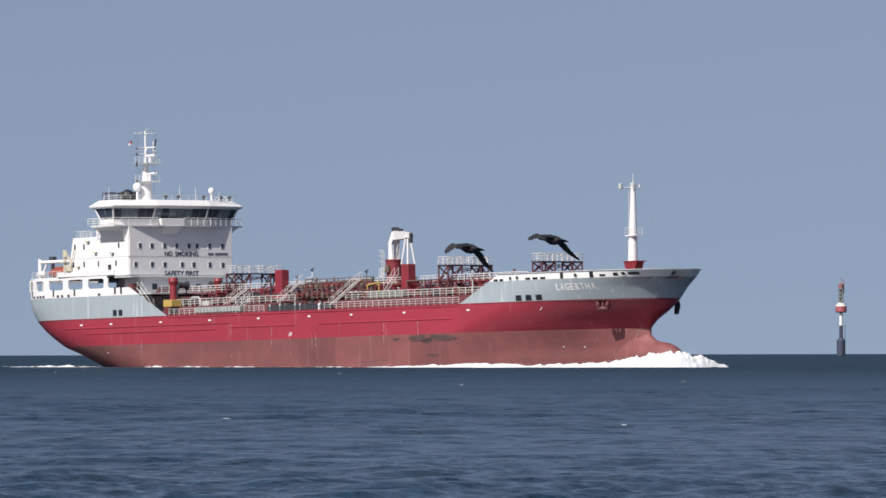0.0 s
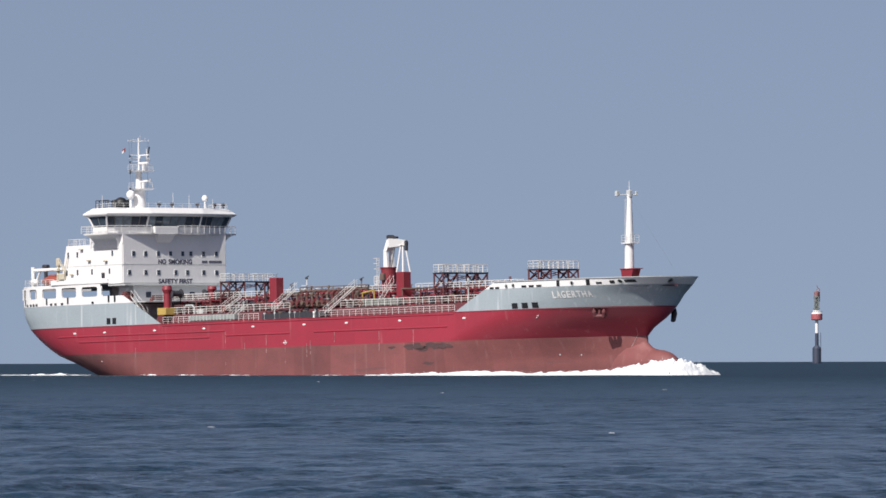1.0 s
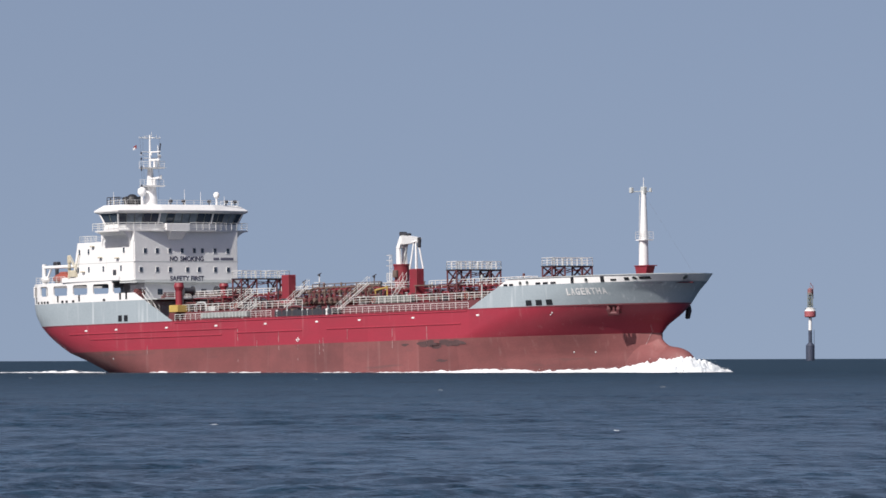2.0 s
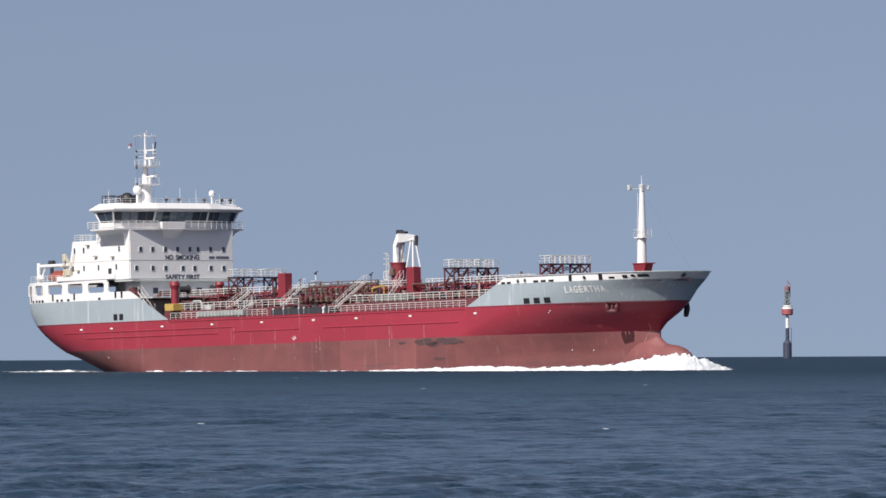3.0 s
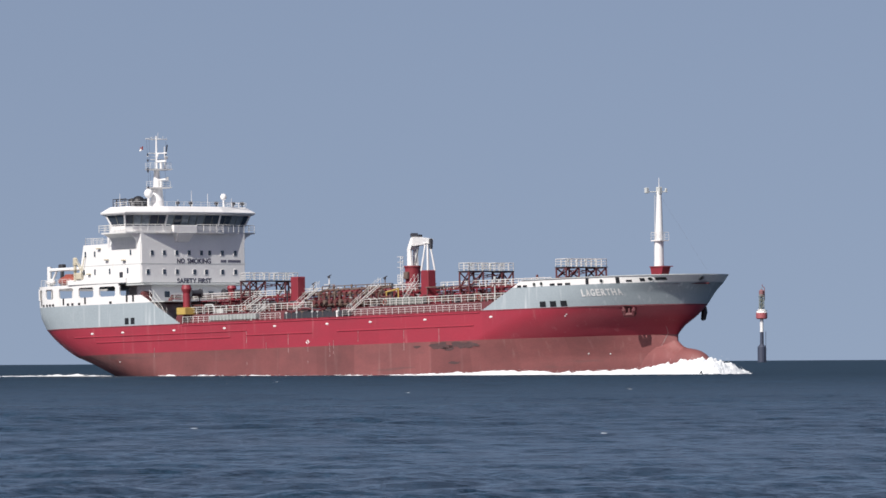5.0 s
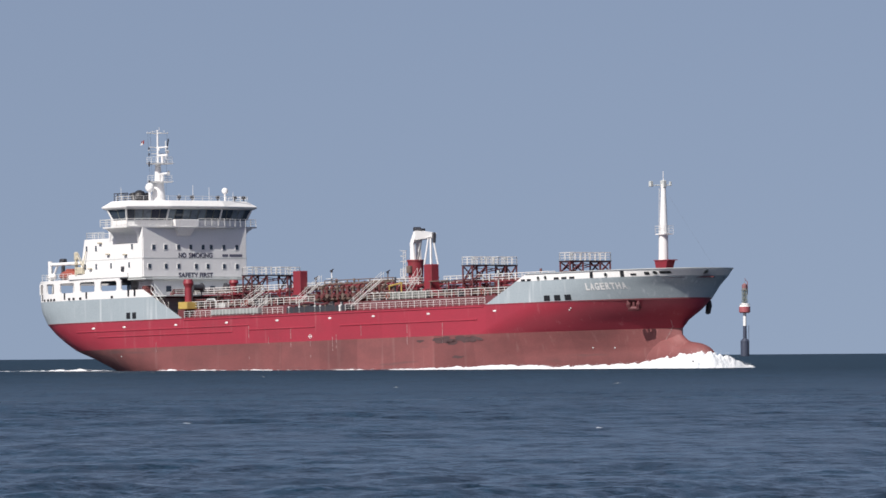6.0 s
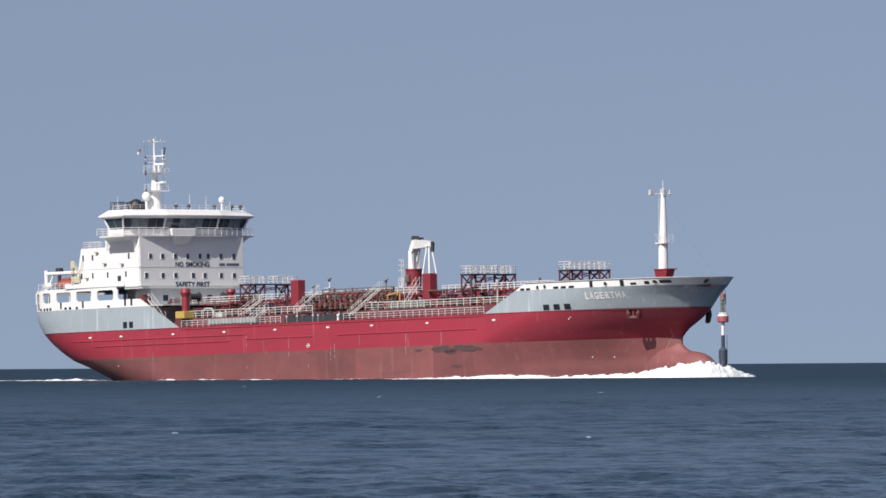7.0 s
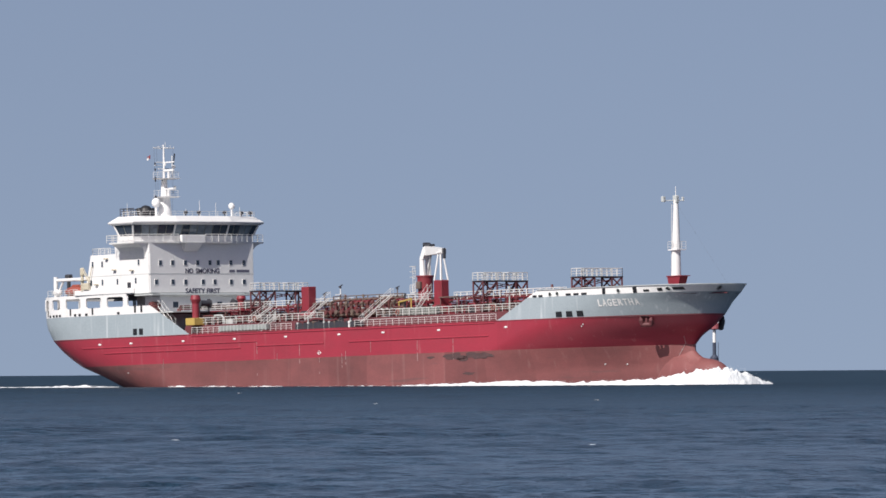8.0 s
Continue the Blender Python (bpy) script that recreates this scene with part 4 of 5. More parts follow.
    gantry(-16.2, -4.1, 5.2, 9.9, 14.75, gap=1.8)
    gantry(36.6, -4.3, 4.2, 9.9, 14.55, gap=1.4)
    gantry(58.2, -3.8, 3.9, 11.4, 14.45)
    for a, b in (((-14.0, -7.0, 9.9), (-10.0, -6.0, 12.2)), ((-9.5, -8.9, 8.5), (-5.5, -8.4, 10.9)), ((-1.0, -6.6, 10.0), (2.8, -5.0, 13.2)), ((14.2, -8.6, 9.0), (19.6, -6.6, 13.2)), ((24.2, -5.6, 11.0), (27.0, -5.6, 13.6)),
                 ((-29.6, -9.4, 10.0), (-33.0, -9.4, 13.0))):
        stair(a, b)


cargo_deck()


def crane():
    x = 19.3
    bm = bmesh.new()
    tube(bm, (x, 0, 9.9), (x, 0, 13.6), 1.1, 1.1, 20)
    tube(bm, (x, 0, 13.6), (x, 0, 15.8), 1.1, 1.22, 20)
    tube(bm, (x, 0, 15.8), (x, 0, 16.0), 1.32, 1.32, 20)
    ped = smooth(part("crane_pedestal", bm, DECK_RED, ship, "dark red crane pedestal"))
    bm = bmesh.new()
    for s in (-0.55, 0.55):
        prism(bm, [(x - 0.4, s - 0.17), (x + 0.6, s - 0.17), (x + 0.6, s + 0.17), (x - 0.4, s + 0.17)], 16.0, [(x - 0.35, s - 0.17), (x + 0.35, s - 0.17), (x + 0.35, s + 0.17), (x - 0.35, s + 0.17)], 18.5)
    prism(bm, [(x - 0.4, -0.75), (x + 0.4, -0.75), (x + 0.4, 0.75), (x - 0.4, 0.75)], 18.4, [(x + 0.4, -0.65), (x + 1.3, -0.65), (x + 1.3, 0.65), (x + 0.4, 0.65)], 20.2)
    part("crane_column", bm, WHITE, ped, "white crane column")
    bm = bmesh.new()
    a, b = Vector((x + 0.8, 0, 19.65)), Vector((x + 9.5, -4.2, 19.25))
    side = (b - a).cross(Vector((0, 0, 1))).normalized()
    ring0 = [a + side * 0.6 + Vector((0, 0, 0.7)), a - side * 0.6 + Vector((0, 0, 0.7)), a - side * 0.6 - Vector((0, 0, 0.7)), a + side * 0.6 - Vector((0, 0, 0.7))]
    ring1 = [b + side * 0.35 + Vector((0, 0, 0.45)), b - side * 0.35 + Vector((0, 0, 0.45)), b - side * 0.35 - Vector((0, 0, 0.3)), b + side * 0.35 - Vector((0, 0, 0.3))]
    v0, v1 = [bm.verts.new(p) for p in ring0], [bm.verts.new(p) for p in ring1]
    for i in range(4):
        bm.faces.new((v0[i], v0[(i + 1) % 4], v1[(i + 1) % 4], v1[i]))
    bm.faces.new(v0)
    bm.faces.new(v1)
    part("jib", bm, WHITE, ped, "white folded crane jib")
    bm = bmesh.new()
    box(bm, x + 0.2, x + 1.8, -0.6, 0.6, 20.28, 20.65, 0.1)
    tube(bm, (x + 0.5, -0.55, 20.6), (x + 0.5, 0.55, 20.6), 0.3, sides=12)
    tube(bm, (x + 1.7, -0.4, 20.55), (x + 3.6, -1.6, 20.3), 0.06, sides=6)
    part("winch", bm, DARK, ped)
    bm = bmesh.new()
    box(bm, x + 9.35, x + 9.8, -4.5, -4.0, 18.2, 19.75, 0.1)
    part("hook_block", bm, DARK, ped)
    bm = bmesh.new()
    tube(bm, (x + 0.6, 0, 16.0), (x + 2.6, -0.9, 19.1), 0.14)
    part("luffing_ram", bm, LIGHT_GREY, ped)
    bm = bmesh.new()
    box(bm, x - 0.4, x + 0.5, -1.5, -1.1, 14.0, 15.1, 0.05)
    part("control_box", bm, RUST, ped)
    bm = bmesh.new()
    for dx in (-1.9, -1.35):
        tube(bm, (x + dx, -0.8, 13.4), (x + dx, -0.8, 17.4), 0.045)
    for k in range(10):
        tube(bm, (x - 1.9, -0.8, 13.7 + k * 0.38), (x - 1.35, -0.8, 13.7 + k * 0.38), 0.03, sides=5)
    for zz in (15.8, 16.6, 17.4):
        sweep(bm, [(x - 1.62 + 0.5 * math.cos(k * math.tau / 10), -1.0 + 0.5 * math.sin(k * math.tau / 10), zz) for k in range(11)], 0.04)
    box(bm, x - 2.1, x - 1.0, -1.2, 0.4, 13.4, 13.55)
    part("crane_ladder", bm, RAIL, ped)
    railing([(x - 2.1, -1.2, 13.55), (x - 1.0, -1.2, 13.55)], 1.1, 0.7, ped, 3, 0.04)
    # boom rest
    bm = bmesh.new()
    for dx, dy in ((-0.75, -0.7), (0.75, -0.7), (-0.75, 0.7), (0.75, 0.7)):
        tube(bm, (27.8 + dx, -4 + dy, 15.0), (27.8 + dx * 0.3, -4 + dy * 0.3, 19.2), 0.13)
    box(bm, 27.3, 28.3, -4.5, -3.5, 19.05, 19.25)
    part("boom_rest", bm, WHITE, ship, "white four-legged boom rest")


crane()


def deck_ends():
    # ahead of the house
    bm = bmesh.new()
    box(bm, -27.0, -24.8, -9.2, -7.2, 9.9, 11.0, 0.05)
    part("locker", bm, YELLOW, ship, "yellow deck locker")
    for x, y, z, h, r in ((-26.2, -7.8, 11.3, 3.2, 0.75), (-22.3, -2.0, 12.1, 2.2, 0.7)):
        bm = bmesh.new()
        tube(bm, (x, y, z - 1.4), (x, y, z + h * 0.6), r * 0.75, r * 0.75, 14)
        tube(bm, (x, y, z + h * 0.6), (x, y, z + h * 0.8), r * 0.75, r * 1.1, 14)
        tube(bm, (x, y, z + h * 0.8), (x, y, z + h), r * 1.1, r * 0.9, 14)
        smooth(part("ventilator", bm, DECK_RED, ship, "red round ventilator"))
    for x, y in ((-28.2, -4.6), (-27.6, 1.6), (-25.8, 4.6)):
        bm = bmesh.new()
        tube(bm, (x, y - 1.0, 13.3), (x, y + 1.0, 13.3), 0.5, 0.5, 14)
        for e in (-1.0, 1.0):
            tube(bm, (x, y + e - 0.05, 13.3), (x, y + e + 0.05, 13.3), 0.72, 0.72, 16)
            tube(bm, (x, y + e * 0.9, 9.9), (x, y + e * 0.9, 13.3), 0.09, sides=6)
        smooth(part("hose_reel", bm, DARK, ship, "dark hose reel on a stand"))
    for k, z in enumerate((12.5, 12.75, 13.0)):
        bm = bmesh.new()
        sweep(bm, [(-31.0 + 0.3 * k, -7.5, 12.15), (-31.0 + 0.3 * k, -7.5, z), (-31.0 + 0.3 * k, 8.5, z), (-31.0 + 0.3 * k, 8.5, 12.15)], 0.11, 8)
        part("deck_pipe", bm, (DECK_RED, RUST, PIPE)[k], ship)
    bm = bmesh.new()
    tube(bm, (-21.0, -2.4, 13.0), (-19.0, -0.4, 13.0), 0.65, 0.65, 14)
    tube(bm, (-19.0, -0.4, 12.1), (-19.0, -0.4, 13.2), 0.3, 0.3, 14)
    smooth(part("hose_reel", bm, DARK, ship))
    bm = bmesh.new()
    box(bm, -34.3, -29, -9.9, 9.9, 12.0, 12.15)
    part("working_platform", bm, LIGHT_GREY, ship)
    bm = bmesh.new()
    box(bm, -35.6, -34.2, -9.8, -8.4, 12.15, 13.3, 0.2)
    tube(bm, (-34.8, -9.8, 13.3), (-34.8, -8.2, 13.3), 0.5, sides=14)
    part("mooring_winch", bm, PIPE, ship, "dark red mooring winch")
    bm = bmesh.new()
    box(bm, -38.0, -33.5, -10.45, 10.45, 14.72, 14.95, 0.03)
    part("deck_overhang", bm, LIGHT_GREY, ship)
    railing([(-29, -8.0, 12.15), (-29, 9.9, 12.15)], 1.1, 1.5)
    # stern: davit, rescue boat, posts
    bm = bmesh.new()
    tube(bm, (-61.6, -7.6, 15.2), (-61.6, -7.6, 18.4), 0.35, 0.35, 12)
    part("stern_post", bm, WHITE, ship, "thick white stern post")
    bm = bmesh.new()
    tube(bm, (-60.6, -8.2, 15.2), (-58.8, -8.2, 17.8), 0.18)
    tube(bm, (-52.6, -8.2, 15.2), (-52.6, -8.2, 17.8), 0.2)
    box(bm, -60.5, -51.0, -8.6, -7.8, 17.6, 18.1, 0.12)
    dav = part("davit", bm, WHITE, ship, "white boat davit frame")
    bm = bmesh.new()
    r = bmesh.ops.create_uvsphere(bm, u_segments=20, v_segments=12, radius=1)
    for v in r["verts"]:
        x, y, z = v.co
        v.co = Vector((-55.6 + x * 2.7, -8.2 + y * 1.1 * (1 - 0.2 * abs(x)), 16.0 + z * (0.85 if z > 0 else 0.8)))
    boat = smooth(part("lifeboat", bm, ORANGE, ship, "orange enclosed lifeboat in its davit"))
    bm = bmesh.new()
    box(bm, -56.4, -54.6, -8.7, -7.7, 16.5, 17.05, 0.2)
    part("canopy", bm, ORANGE, boat)
    bm = bmesh.new()
    ball(bm, (-59.9, -8.6, 15.9), 0.9, 0.7, 0.55)
    smooth(part("life_raft", bm, WHITE, ship, "white life raft canister"))
    bm = bmesh.new()
    box(bm, -51.8, -51.2, -9.4, -8.4, 15.2, 17.2, 0.1)
    part("hose_box", bm, mat("blue_paint", (0.03, 0.06, 0.20), 0.5), ship)
    bm = bmesh.new()
    tube(bm, (-60.4, -6.0, 15.2), (-60.4, -6.0, 18.4), 0.3)
    box(bm, -61.0, -59.9, -6.4, -5.5, 17.8, 18.8, 0.15)
    part("stern_light", bm, DARK, ship)
    # provision crane on the house side
    bm = bmesh.new()
    tube(bm, (-51.0, -10.5, 15.9), (-51.0, -10.5, 18.6), 0.26, 0.22, 12)
    box(bm, -51.3, -50.6, -10.8, -10.3, 18.2, 19.5, 0.15)
    tube(bm, (-50.9, -10.6, 19.3), (-49.2, -10.6, 17.2), 0.11)
    tube(bm, (-50.6, -10.6, 19.5), (-48.9, -10.6, 17.4), 0.06)
    tube(bm, (-49.2, -10.6, 17.2), (-48.5, -10.5, 19.6), 0.07)
    for k in range(5):
        tube(bm, (-51.3, -10.75, 16.3 + k * 0.5), (-50.7, -10.75, 16.3 + k * 0.5), 0.03, sides=5)
    box(bm, -51.6, -50.3, -10.95, -10.2, 17.5, 17.6)
    box(bm, -50.6, -49.2, -10.8, -10.25, 16.0, 17.1, 0.1)
    part("provision_crane", bm, CREAM, ship, "cream-painted provision crane")
    for x, z in ((-47.6, 16.7), (-43.0, 18.8), (-45.0, 20.6), (-38.6, 18.6)):
        bm = bmesh.new()
        box(bm, x - 0.35, x + 0.35, -10.7, -10.2, z, z + 0.22, 0.05)
        part("deck_lamp", bm, CREAM, house)
    # mooring gear seen through the openings
    for x in (-58.5, -53.5, -48.0, -42.5):
        bm = bmesh.new()
        tube(bm, (x - 0.6, -8.6, 12.0), (x - 0.6, -8.6, 13.2), 0.35, 0.35, 12)
        tube(bm, (x + 0.6, -8.6, 12.0), (x + 0.6, -8.6, 13.2), 0.35, 0.35, 12)
        box(bm, x - 1.2, x + 1.2, -9.0, -8.2, 12.0, 12.2)
        part("bollard", bm, DARK, ship)


deck_ends()


def hull_marks():
    # dark plate laid on the plating, its colour standing in for a shaded opening
    def hole_shade_plate(name, x, z, w, h, sub=BLACK, out=0.05):
        bm = bmesh.new()
        rows = []
        for dz in (-h / 2, -h / 2, h / 2, h / 2):
            rows.append([])
        for i in range(4):
            xx = x - w / 2 + w * i / 3
            for row, (dz, o) in zip(rows, ((-h / 2, -0.05), (-h / 2, out), (h / 2, out), (h / 2, -0.05))):
                row.append(Vector((xx, -side_y(xx, z + dz) - o, z + dz)))
        sheet(bm, rows)
        return part(name, bm, sub, ship)

    # scuppers and fairleads, their shaded holes drawn as black plates
    for x in (-37.9, -36.4):
        hole_shade_plate("fairlead", x, 9.25, 0.95, 0.95)
    for x in (61.77, 63.92, 66.06):
        hole_shade_plate("fairlead", x, 9.0, 1.25, 0.8)
    for x in (-60.9, -59.6, -58.6, -57.6, -53.2, -52.0, -50.2, -42.0):
        hole_shade_plate("scupper", x, 12.25, 0.6, 0.35)
    for x in (-61.8, -54.5, -48.6):
        hole_shade_plate("roller_fairlead", x, 12.7, 0.4, 1.0)
    for x in (-37.8, -36.2):
        hole_shade_plate("roller_fairlead", x, 12.75, 0.45, 1.05)
    for x, w, h, z in ((56.6, 0.9, 0.3, 11.75), (57.9, 0.9, 0.3, 11.75), (64.04, 1.1, 0.3, 11.8), (65.7, 1.1, 0.3, 11.8), (67.39, 1.1, 0.3, 11.8), (71.39, 0.6, 0.85, 12.05), (76.98, 0.65, 0.85, 12.05), (78.77, 0.9, 0.3, 11.9), (80.77, 0.7, 0.45, 12.0), (83.08, 1.3, 0.4, 12.08)):
        hole_shade_plate("freeing_port", x, z, w, h)
    # round leads: black discs for the shaded holes, with a raised lip
    for x, w, h, z in ((60.0, 0.62, 0.62, 11.92), (61.6, 0.62, 0.62, 11.97), (74.11, 0.62, 0.62, 12.0), (81.87, 0.62, 0.62, 12.05)):
        rim = []
        for k in range(17):
            a = k * math.tau / 16
            xx, zz = x + w / 2 * math.cos(a), z + h / 2 * math.sin(a)
            rim.append(Vector((xx, -side_y(xx, zz) - 0.04, zz)))
        bm = bmesh.new()
        bm.faces.new([bm.verts.new(p) for p in rim[:16]])
        bmesh.ops.solidify(bm, geom=bm.faces[:], thickness=0.05)
        lead = part("round_lead", bm, BLACK, ship)
        bm = bmesh.new()
        sweep(bm, rim, 0.06, 6)
        part("lip", bm, LIGHT_GREY, lead)
    # chock at the stem, its shaded hole a black disc
    rim = []
    for k in range(17):
        a = k * math.tau / 16
        p = bow_point(12.1 + 0.27 * math.sin(a), 0.978 + 0.013 * math.cos(a))
        rim.append(p + Vector((0.05, -0.02, 0)))
    bm = bmesh.new()
    bm.faces.new([bm.verts.new(p) for p in rim[:16]])
    bmesh.ops.solidify(bm, geom=bm.faces[:], thickness=0.04)
    chock = part("bow_chock", bm, BLACK, ship)
    bm = bmesh.new()
    sweep(bm, rim, 0.09, 6)
    part("lip", bm, DULL_GREY, chock)
    # small white marks along the side
    for x in (-39, -26.0, -13.4, -1.04, 11.63, 21.95, 34.8, 50.0, -47.0):
        bm = bmesh.new()
        ball(bm, (x, -side_y(x, 7.5) - 0.02, 7.5), 0.4, 0.05, 0.15, 10, 6)
        part("side_lamp_mark", bm, LETTER_WHITE, ship)
    # load mark, draught marks and other paint marks
    bm = bmesh.new()
    for a in range(16):
        t0, t1 = a * math.tau / 16, (a + 1) * math.tau / 16
        tube(bm, (6.9 + 0.28 * math.cos(t0), -HALF - 0.02, 4.9 + 0.28 * math.sin(t0)), (6.9 + 0.28 * math.cos(t1), -HALF - 0.02, 4.9 + 0.28 * math.sin(t1)), 0.045, sides=4)
    box(bm, 6.4, 7.4, -HALF - 0.03, -HALF, 4.86, 4.94)
    part("load_mark", bm, LETTER_WHITE, ship)
    rng = random.Random(2)
    SCUFF = mat("pale_scuff", (0.42, 0.30, 0.30), 0.6)
    for x in (-8.0, -3.2, 2.2, 6.9, 12.2, 13.1, 19.0, 29.8, -31.0, 38.0):
        for k in range(3):
            z = 1.6 + rng.random() * 4.2
            bm = bmesh.new()
            box(bm, x - 0.04, x + 0.04, -HALF - 0.02, -HALF, z, z + 0.3 + rng.random() * 1.0)
            part("draught_mark", bm, SCUFF, ship)
    for x, z in ((66.0, 1.7), (69.5, 1.6), (-40.5, 3.0), (65.45, 7.2), (65.86, 7.45)):
        bm = bmesh.new()
        ball(bm, (x, -side_y(x, z), z), 0.15, 0.08, 0.12, 10, 6)
        part("thruster_mark", bm, LIGHT_GREY, ship)
    # draught scale up the stem
    bm = bmesh.new()
    sweep(bm, [(x, -side_y(x, z) - 0.02, z) for x, z in ((78.95, 5.4), (78.6, 4.4), (77.9, 3.2), (77.2, 2.2))], 0.022, 5)
    part("draught_scale", bm, LIGHT_GREY, ship)
    # anchors in their pockets, the starboard pocket's shade painted as a dark red plate
    hole_shade_plate("anchor_pocket", 76.51, 7.75, 1.2, 1.2, sub=DECK, out=0.03)
    for s in (-1, 1):
        x, z = (76.34, 7.9) if s < 0 else (77.6, 7.7)
        y = s * (side_y(x, z) + (-0.42 if s < 0 else 0.1))
        bm = bmesh.new()
        out = Vector((0.55, s * 0.83, 0))
        c = Vector((x, y, z))
        along = Vector((0.83, -s * 0.55, 0))
        down = Vector((0, 0, -1))
        k = 1.0 if s < 0 else 1.5
        tube(bm, c - out * 0.5 - down * 0.5, c + out * 0.25 - down * 0.5, 0.6, 0.6, 14)
        tube(bm, c + out * 0.3 - down * 0.6, c + out * 0.45 + down * 0.8 * k, 0.2)
        crown = c + out * 0.45 + down * 0.8 * k
        tube(bm, crown - along * 0.8, crown + along * 0.8, 0.3)
        for q in (-1, 1):
            root, tip = crown + along * 0.6 * q, crown + along * 0.85 * q + out * 0.3 - down * 1.15 * k
            tube(bm, root, root.lerp(tip, 0.55), 0.3, 0.36)
            tube(bm, root.lerp(tip, 0.55), tip, 0.36, 0.06)
        part("anchor", bm, DECK if s < 0 else DARK, ship, "rusty stowed anchor in its pocket")
    # ship's name on both bows
    text = "LAGERTHA"
    for s in (-1, 1):
        for i, ch in enumerate(text):
            f = i if s < 0 else len(text) - 1 - i
            x = 70.21 + f * 0.911
            z = 10.35
            y = side_y(x, z)
            d = 0.25
            tx = Vector((2 * d, s * (side_y(x + d, z) - side_y(x - d, z)), 0)).normalized()
            up = Vector((0, s * (side_y(x, z + d) - side_y(x, z - d)), 2 * d)).normalized()
            if s > 0:
                tx = -tx
            nor = tx.cross(up).normalized()
            m = Matrix.Translation(Vector((x, s * y, z)) + nor * 0.045) @ Matrix((tx, up, nor)).transposed().to_4x4()
            lettering(ch, 1.45, m, LETTER_WHITE, "name_letter", ship, 0.74 if ch != "L" else 0.66, 0.035)


hull_marks()


def scrapes():
    """Dark rubbed patches on the bottom plating."""
    rng = random.Random(4)
    dirt = mat("dark_scrape", (0.075, 0.045, 0.047), 0.7, dirt=(0.13, 0.06, 0.06), scale=2.0, amount=0.9)
    for x, z, w, h in ((38.5, 3.5, 2.6, 0.5), (42.6, 3.55, 2.4, 0.48), (45.6, 3.55, 1.6, 0.42), (32.8, 3.5, 0.7, 0.2), (41.5, 1.0, 1.3, 0.22), (40.2, 3.1, 1.5, 0.25)):
        bm = bmesh.new()
        mid = bm.verts.new((x, -HALF - 0.02, z))
        rim = []
        for k in range(26):
            a = k * math.tau / 26
            f = 1 + 0.5 * noise.noise(Vector((math.cos(a) * 1.7 + x, math.sin(a) * 1.7, z))) + rng.uniform(-0.12, 0.12)
            xx = x + w * math.cos(a) * f
            rim.append(bm.verts.new((xx, -side_y(xx, z) - 0.02, z + h * math.sin(a) * f)))
        for k in range(26):
            bm.faces.new((mid, rim[k], rim[(k + 1) % 26]))
        part("scrape", bm, dirt, ship)


scrapes()


